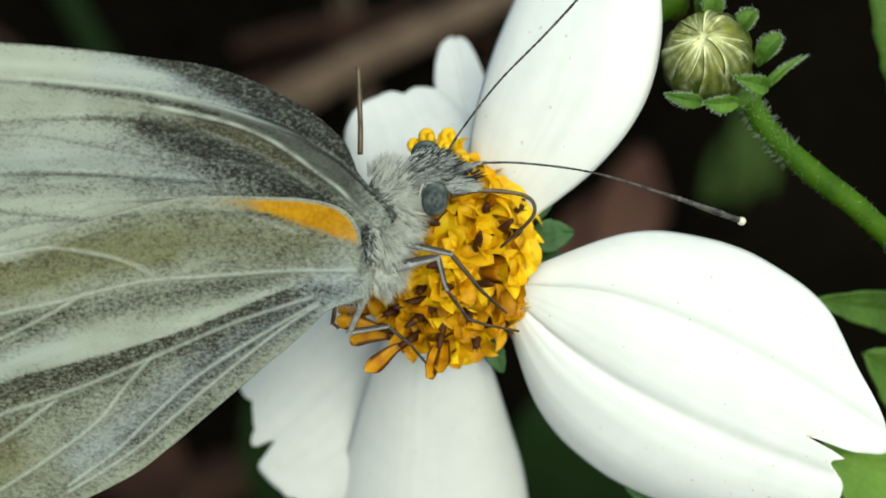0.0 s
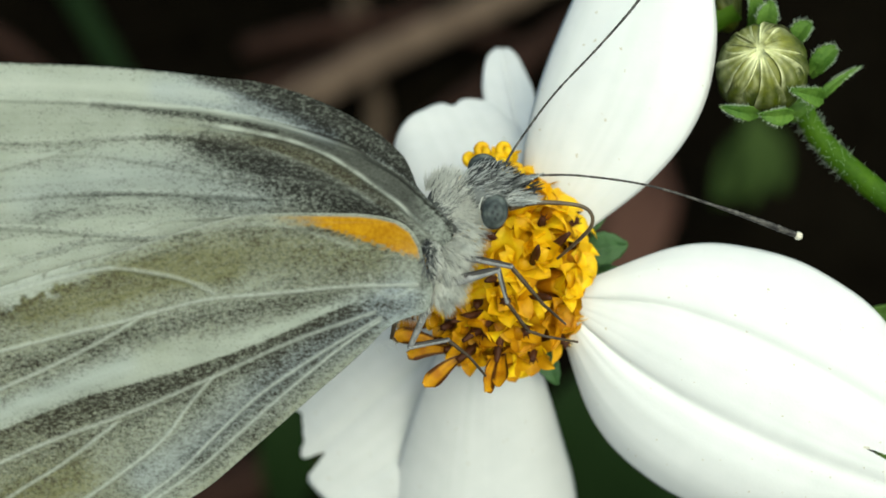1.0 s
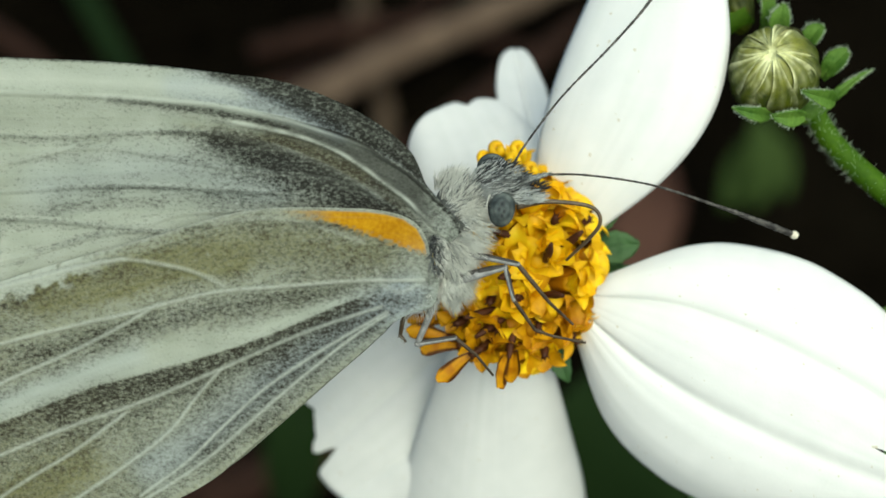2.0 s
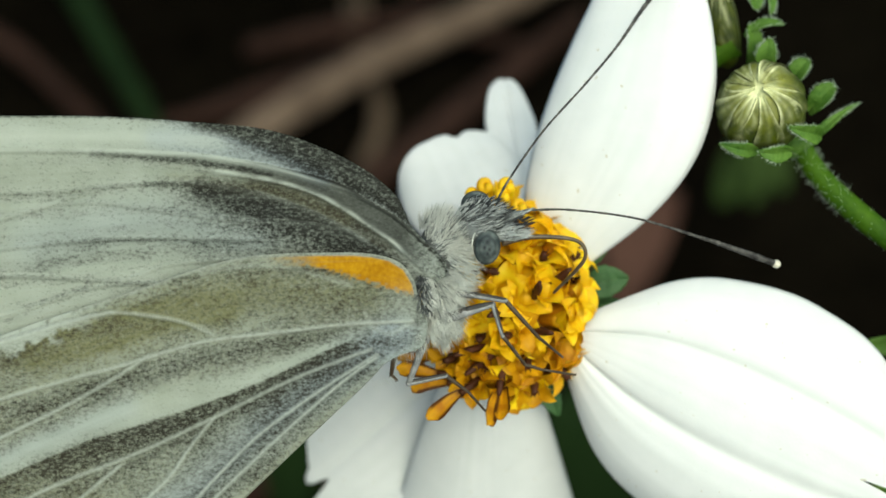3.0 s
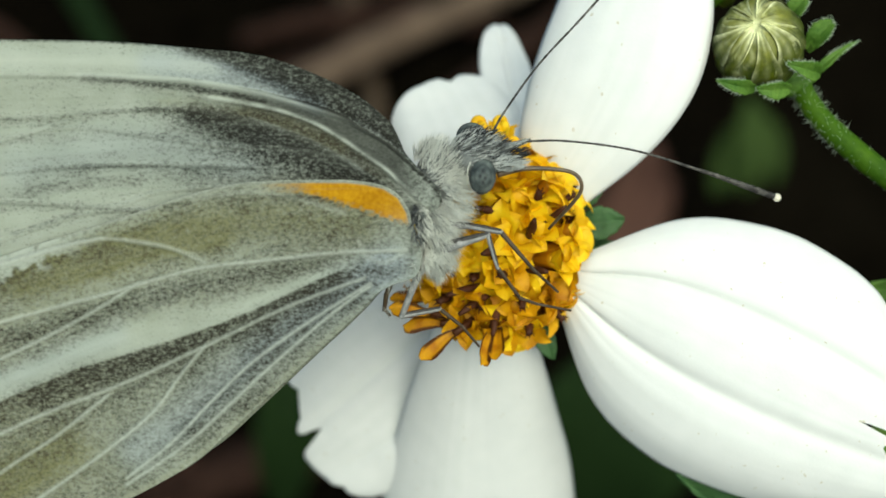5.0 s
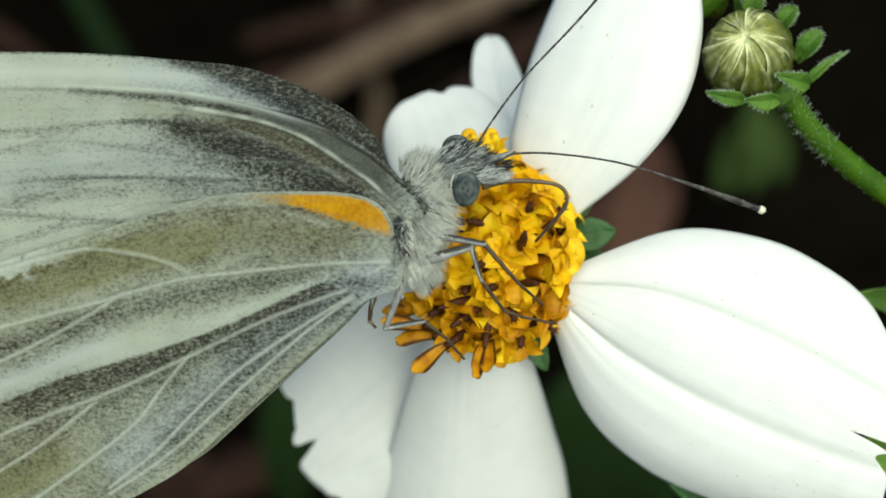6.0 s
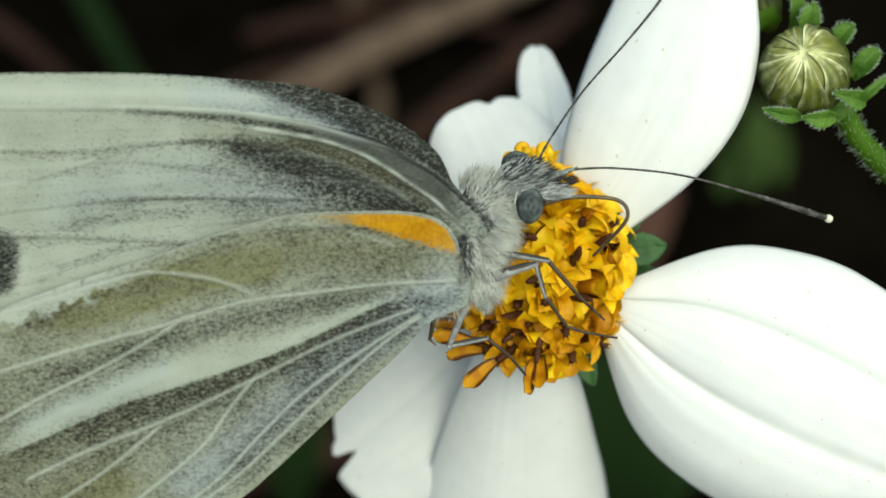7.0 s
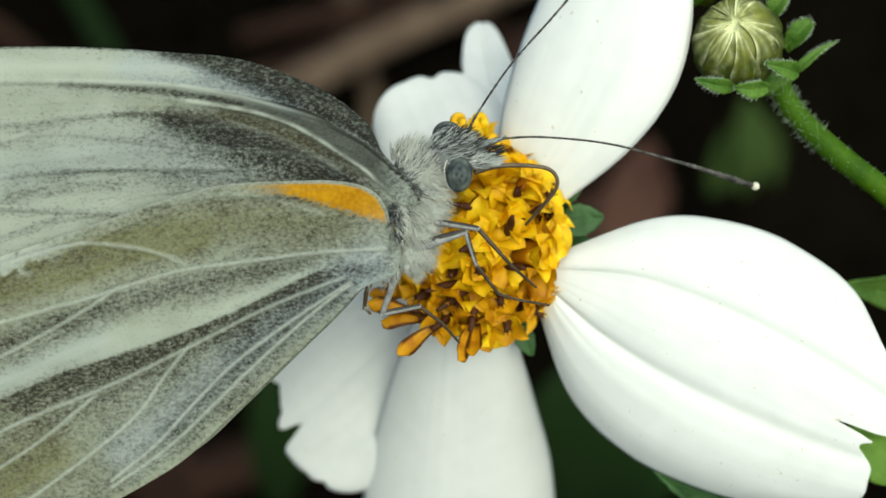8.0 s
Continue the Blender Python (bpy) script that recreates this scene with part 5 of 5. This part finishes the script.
def build_butterfly():
    rng = random.Random(8)
    fly = thing("butterfly", STAGE @ mm(*PIVOT), "grey-white butterfly with closed wings feeding on the flower", "butterfly")
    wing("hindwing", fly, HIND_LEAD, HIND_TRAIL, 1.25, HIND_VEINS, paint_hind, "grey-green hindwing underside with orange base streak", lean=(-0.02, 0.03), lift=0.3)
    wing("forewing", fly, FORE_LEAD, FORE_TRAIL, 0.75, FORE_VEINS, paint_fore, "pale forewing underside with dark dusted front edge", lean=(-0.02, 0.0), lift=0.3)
    # the wings of the other side lie close behind
    for src, name in ((bpy.data.objects["hindwing"], "hindwing"), (bpy.data.objects["forewing"], "forewing")):
        ob = src.copy()
        scene.collection.objects.link(ob)
        ob.matrix_basis = mm(0.0, -0.1, -1.6, 0, 1.0, 0.5) @ Matrix.Diagonal((0.93, 0.93, 1, 1))
    # body
    bm = bmesh.new()
    ball(bm, (0.94, -0.13, -0.90), (0.62, 1.75, 1.1), (0, 0, 10))
    ball(bm, (1.15, 1.87, -0.80), (0.95, 1.1, 1.2))
    part("thorax", bm, FUR_GREY, fly, "grey thorax under white fur")
    bm = bmesh.new()
    tube(bm, [(0.13, -0.81, -0.80), (-1.93, -1.38, -1.00), (-4.22, -2.18, -1.10), (-6.97, -3.09, -1.10)], [0.9, 0.85, 0.75, 0.3], 14, 24)
    part("abdomen", bm, FUR_GREY, fly)
    bm = bmesh.new()
    furry(bm, (1.04, -0.13, -0.70), (0.62, 1.6, 1.15), 2300, 0.80, (0.45, -0.70, 0.05), lambda d: d.z > -0.5 and d.x > -0.5, rng, 0.024, 0.42, 0.30, True)
    furry(bm, (0.99, 1.95, -0.70), (1.05, 1.05, 1.25), 2300, 0.72, (0.50, 0.55, 0.0), lambda d: d.z > -0.6 and d.x > -0.9, rng, 0.024, 0.45, 0.35, True)
    furry(bm, (1.45, 1.11, -0.50), (0.65, 1.1, 1.2), 800, 0.80, (0.9, -0.35, 0.1), lambda d: d.z > -0.3 and d.x > -0.2, rng, 0.026, 0.45, 0.30, True)
    furry(bm, (1.00, -1.15, -0.20), (0.40, 0.5, 0.8), 420, 0.60, (0.3, -1.0, 0.0), lambda d: d.z > -0.3, rng, 0.024, 0.4, 0.30)
    furry(bm, (0.18, -1.53, 0.60), (0.75, 0.4, 0.35), 200, 0.45, (0.15, -1.0, 0.0), lambda d: d.z > -0.3, rng, 0.022, 0.4, 0.25)
    furry(bm, (-0.72, -2.04, 0.30), (1.1, 0.3, 0.4), 110, 0.60, (0.05, -1.0, 0.1), lambda d: d.y < 0.2, rng, 0.016, 0.45, 0.4)
    furry(bm, (-2.06, -3.38, 0.20), (1.3, 0.3, 0.3), 40, 0.45, (0.5, -0.8, 0.1), lambda d: d.y < 0.2, rng, 0.013, 0.45, 0.4)
    furry(bm, (0.54, -0.11, 0.75), (0.3, 0.75, 0.3), 170, 0.30, (0.3, -0.5, 0.1), lambda d: d.z > -0.2, rng, 0.03, 0.5, 0.3)
    part("fur", bm, FUR_PALE, fly, "long white fur on the thorax")
    bm = bmesh.new()
    # grey hairs added as shade between white clumps; the third set is the wing-root tuft
    furry(bm, (1.08, -0.02, -0.60), (0.66, 1.6, 1.2), 200, 0.5, (0.4, -0.5, 0.1), lambda d: d.z > -0.2 and d.x > -0.6, rng, 0.028, 0.5, 0.4, True)
    furry(bm, (1.04, 2.13, -0.60), (1.05, 1.05, 1.25), 220, 0.45, (0.5, 0.5, 0.1), lambda d: d.z > -0.2 and d.x > -0.6, rng, 0.026, 0.5, 0.4, True)
    furry(bm, (0.43, -0.11, 0.80), (0.24, 0.75, 0.35), 110, 0.32, (0.0, -0.5, 0.2), lambda d: d.z > -0.2, rng, 0.045, 0.4, 0.4)
    part("dark_fur", bm, FUR_GREY, fly, "grey hairs for shaded gaps in the white fur, and a grey tuft at the wing root")
    # head
    bm = bmesh.new()
    ball(bm, (2.67, 2.67, -0.50), (1.05, 0.9, 1.1))
    part("head", bm, FUR_GREY, fly, "dark grey bristly head")
    bm = bmesh.new()
    furry(bm, (2.76, 2.89, -0.50), (1.1, 0.85, 1.1), 470, 0.38, (0.8, 0.35, 0.0), lambda d: d.y > -0.4, rng, 0.040, 0.4, 0.35)
    furry(bm, (3.74, 2.77, -0.10), (0.7, 0.28, 0.55), 130, 0.45, (1.2, 0.45, 0.0), lambda d: d.x > -0.4, rng, 0.045, 0.3, 0.4)
    furry(bm, (0.33, 0.05, 0.78), (0.16, 0.66, 0.3), 150, 0.22, (0.1, -0.5, 0.1), lambda d: d.z > -0.2, rng, 0.04, 0.5, 0.3)
    part("bristles", bm, FUR_DARK, fly, "black bristles on the head")
    bm = bmesh.new()
    furry(bm, (2.62, 2.80, -0.50), (1.10, 0.9, 1.13), 430, 0.40, (0.8, 0.30, 0.0), lambda d: d.y > -0.6, rng, 0.034, 0.4, 0.35)
    furry(bm, (3.62, 2.42, 0.10), (0.8, 0.24, 0.5), 230, 0.45, (1.2, 0.30, 0.0), lambda d: d.x > -0.4, rng, 0.036, 0.3, 0.3)
    part("head_fur", bm, FUR_MID, fly, "pale grey hairs on the head")
    for c, r in (((2.90, 1.86, 0.45), (0.52, 0.70, 0.66)), ((2.44, 3.53, -1.10), (0.62, 0.58, 0.55))):
        bm = bmesh.new()
        ball(bm, (0, 0, 0), r, (0, 0, -8), 64, 44)
        ring = []
        for v in bm.verts:
            x, y = v.co.x / r[0] / MM, v.co.y / r[1] / MM
            q = math.hypot(x, y)
            spots = max(math.exp(-((x - a) ** 2 + (y - c2) ** 2) / 0.012) for a, c2 in ((-0.02, 0.30), (-0.22, -0.02), (0.16, -0.12), (0.02, -0.36)))
            ring.append(min(1, 0.45 * math.exp(-((q - 0.62) / 0.08) ** 2) + 0.95 * spots + 0.6 * math.exp(-((q - 0.97) / 0.06) ** 2)))
        ob = part("eye", bm, EYE, fly, "grey-green compound eye with dark spots")
        add_field(ob, "ring", ring)
        ob.matrix_basis = mm(*c)
    bm = bmesh.new()
    rim = [((2.91, 1.94, 0.30)[0] + 0.61 * math.cos(a), (2.91, 1.94, 0.30)[1] + 0.81 * math.sin(a), (2.90, 1.91, 0.50)[2]) for a in (math.pi * 0.45 + 2.9 * k / 9 for k in range(10))]
    tube(bm, rim, [0.01, 0.022, 0.028, 0.022, 0.01], 6, 24)
    part("eye_rim", bm, FUR_PALE, fly, "white ring of scales round the eye")
    # palps, tongue
    for a, b in (((3.07, 2.71, 0.10), (4.54, 3.34, 0.10)), ((3.19, 3.00, -0.80), (4.45, 3.29, -1.00)), ((3.29, 2.27, 0.00), (4.14, 2.47, 0.00))):
        bm = bmesh.new()
        tube(bm, [a, Vector(a).lerp(Vector(b), 0.5), b], [0.24, 0.20, 0.04], 8, 10)
        ob = part("palp", bm, FUR_GREY, fly, "bristly grey palp")
        for name, mat, count in (("palp_hairs", FUR_MID, 110), ("palp_bristles", FUR_DARK, 90)):
            bm = bmesh.new()
            for _ in range(count):
                k = rng.random()
                p = Vector(a).lerp(Vector(b), k)
                o = Vector((rng.uniform(-1, 1), rng.uniform(-1, 1), rng.uniform(-1, 1))).normalized()
                hair(bm, p + o * 0.18 * (1.1 - k), p + o * 0.27 * (1.15 - k) + (Vector(b) - Vector(a)).normalized() * rng.uniform(0.2, 0.42), 0.034)
            part(name, bm, mat, ob)
    bm = bmesh.new()
    tube(bm, [(3.48, 2.02, -0.30), (4.43, 2.25, -0.40), (5.56, 2.28, -0.50), (6.42, 2.17, -0.60), (6.80, 1.86, -0.70), (6.83, 1.42, -0.90), (6.50, 0.92, -1.30), (6.08, 0.42, -1.90), (5.70, -0.05, -2.60)],
         [0.15, 0.10, 0.085, 0.08, 0.08, 0.075, 0.06], 8, 48)
    part("tongue", bm, TONGUE, fly, "curved brown drinking tongue")
    # antennae, each pivoting at its root
    for k, pts, label in ((0, ((4.43, 3.34, -0.40), (6.26, 3.44, -0.80), (9.09, 3.23, -1.70), (12.02, 2.56, -2.60), (13.8, 2.08, -3.15), (15.45, 1.60, -3.60)), "dark ringed antenna with cream tip"),
                          (1, ((3.21, 3.58, -0.60), (3.77, 4.61, -1.00), (5.11, 6.59, -1.80), (6.86, 8.63, -2.60), (8.25, 10.36, -3.30), (9.38, 12.06, -4.00), (11.21, 14.61, -5.00)), "dark ringed antenna")):
        o = Vector(pts[0])
        bm = bmesh.new()
        line = tube(bm, [Vector(p) - o for p in pts], [0.05, 0.045, 0.045, 0.045, 0.045, 0.045, 0.05, 0.055, 0.065, 0.09, 0.115, 0.13, 0.12], 8, 110, MM, 0.25)
        ob = part("antenna", bm, FEELER, fly, label)
        ob.matrix_basis = mm(*o)
        bm = bmesh.new()
        ball(bm, line[-1], (0.19, 0.18, 0.18), segments=12, rings=8)
        part("antenna_tip", bm, CREAM, ob, "cream antenna tip")
    # legs
    leg(fly, [(1.32, 0.04, -0.10), (2.39, -0.06, 0.10), (3.65, -0.26, 0.10), (4.99, -1.72, -0.40), (6.03, -2.60, -1.40)], [0.13, 0.12, 0.10, 0.07, 0.045], 2)
    leg(fly, [(1.32, -0.99, 0.10), (2.06, -0.73, 0.30), (3.15, -0.39, 0.40), (3.56, -1.67, 0.00), (4.48, -2.85, -0.70), (5.18, -3.09, -1.10), (6.58, -3.35, -1.70)], [0.22, 0.19, 0.105, 0.08, 0.065, 0.055, 0.045], 3)
    leg(fly, [(0.50, -1.71, 0.10), (0.39, -2.15, 0.20), (-0.17, -3.65, -0.40), (1.31, -3.36, -0.80), (2.22, -4.06, -1.20), (2.91, -4.87, -1.70)], [0.16, 0.15, 0.115, 0.09, 0.06, 0.05], 3)
    leg(fly, [(-0.67, -2.40, -0.80), (-0.84, -2.86, -1.00), (-0.94, -3.46, -1.60), (-0.73, -3.71, -2.00)], [0.12, 0.10, 0.08, 0.05], 3, mat=TONGUE)
    o = Vector((0.12, 3.82, -3.50))
    far = leg(fly, [(0, 0, 0), (0.0, 1.2, -0.1), (-0.12, 3.6, -0.3)], [0.12, 0.11, 0.10], 2, "far_leg", mat=TONGUE)
    far.matrix_basis = mm(*o)
    tagged(far, "thin brown leg raised behind the thorax")
    return fly


butterfly = build_butterfly()


# ---- what moves ----
def motions():
    body = [
        (0, 0.30, -0.15, 0.43, 4.40, 0.20, -3.60),
        (0.2, 0.38, -0.03, 0.46, 4.59, 0.51, -4.81),
        (0.5, 0.47, -0.16, 0.27, 4.90, 0.90, -3.60),
        (0.8, 0.33, -0.04, 0.37, 4.24, 0.72, -3.35),
        (1, 0.27, -0.11, 0.41, 3.80, 0.60, -2.80),
        (1.2, 0.24, -0.03, 0.24, 3.33, 0.11, -2.57),
        (2.3, -0.08, -0.05, 0.70, 0.68, -2.35, -3.23),
        (2.5, -0.10, 0.21, 0.74, 0.20, -2.80, -3.30),
        (2.8, -0.03, 0.02, 0.55, 0.74, -1.85, -2.00),
        (3, -0.05, -0.09, 0.49, 1.10, -1.20, -1.10),
        (3.2, -0.07, 0.04, 0.42, 0.97, -0.65, -2.24),
        (3.5, 0.11, -0.07, 0.26, 0.80, 0.20, -0.70),
        (3.8, -0.04, 0.03, 0.37, 0.97, -0.04, -1.36),
        (4, 0.07, -0.04, 0.34, 1.10, -0.20, -0.80),
        (4.2, 0.04, -0.08, 0.35, 0.66, -0.48, -0.57),
        (4.5, -0.03, -0.04, 0.33, 0.00, -0.90, -1.20),
        (4.7, -0.00, 0.02, 0.34, -0.04, -0.91, -1.58),
        (5.8, -0.15, 0.14, 0.15, -0.20, -1.00, -1.10),
        (6, -0.24, 0.16, 0.53, -0.60, -2.50, -2.20),
        (6.2, -0.14, 0.05, 0.46, -0.24, -1.33, -1.66),
        (6.5, 0.05, 0.04, 0.20, 0.30, 0.40, -0.70),
        (6.8, 0.04, -0.08, 0.21, -0.04, 0.04, 0.35),
        (7, 0.01, 0.03, 0.23, -0.30, -0.20, -0.60),
        (7.2, -0.14, 0.10, 0.25, -0.78, -0.80, -0.49),
        (7.5, -0.17, 0.04, 0.39, -1.50, -1.70, -0.80),
        (7.8, -0.00, 0.11, 0.13, -0.60, -0.68, -0.48),
        (8, 0.02, -0.04, 0.00, -0.00, -0.00, 0.00),
    ]
    walk(butterfly, [(t, STAGE @ mm(PIVOT[0] + x, PIVOT[1] + y, PIVOT[2] + z, rx, ry, rz)) for t, x, y, z, rx, ry, rz in body])
    sway = [
    (0, -2.4, 0.0),
    (0.5, -4.7, -0.1),
    (1, -4.1, -1.6),
    (2.5, 4.3, -0.2),
    (3, 2.9, -2.0),
    (3.5, -2.3, -1.3),
    (4, -2.5, -0.6),
    (4.5, 1.5, -0.9),
    (5.8, 2.5, -0.2),
    (6, 4.6, -0.3),
    (6.5, -3.1, 0.2),
    (7, -1.5, -0.0),
    (7.5, 1.6, 0.0),
    (8, -0.0, 0.0),
]
    feelers = [o for o in butterfly.children if o.name.startswith("antenna")]
    for ob, share in zip(feelers, (1.0, 0.25)):
        at = ob.matrix_basis.translation.copy()
        walk(ob, [(t, Matrix.Translation(at) @ pose(0, 0, 0, 0, turn * share, swing * share)) for t, turn, swing in sway])
    raised = [o for o in butterfly.children if o.name.startswith("far_leg")][0]
    at = raised.matrix_basis.translation.copy()
    walk(raised, [(t, Matrix.Translation(at) @ mm(x, y, 0, 0, 0, turn)) for t, x, y, turn in
                  ((0.0, -0.45, -0.45, 3), (0.1, 1.2, -1.8, -20), (0.2, 1.2, -1.9, -22), (0.3, 1.0, -3.2, -24), (8.0, 1.0, -3.2, -24))])


motions()
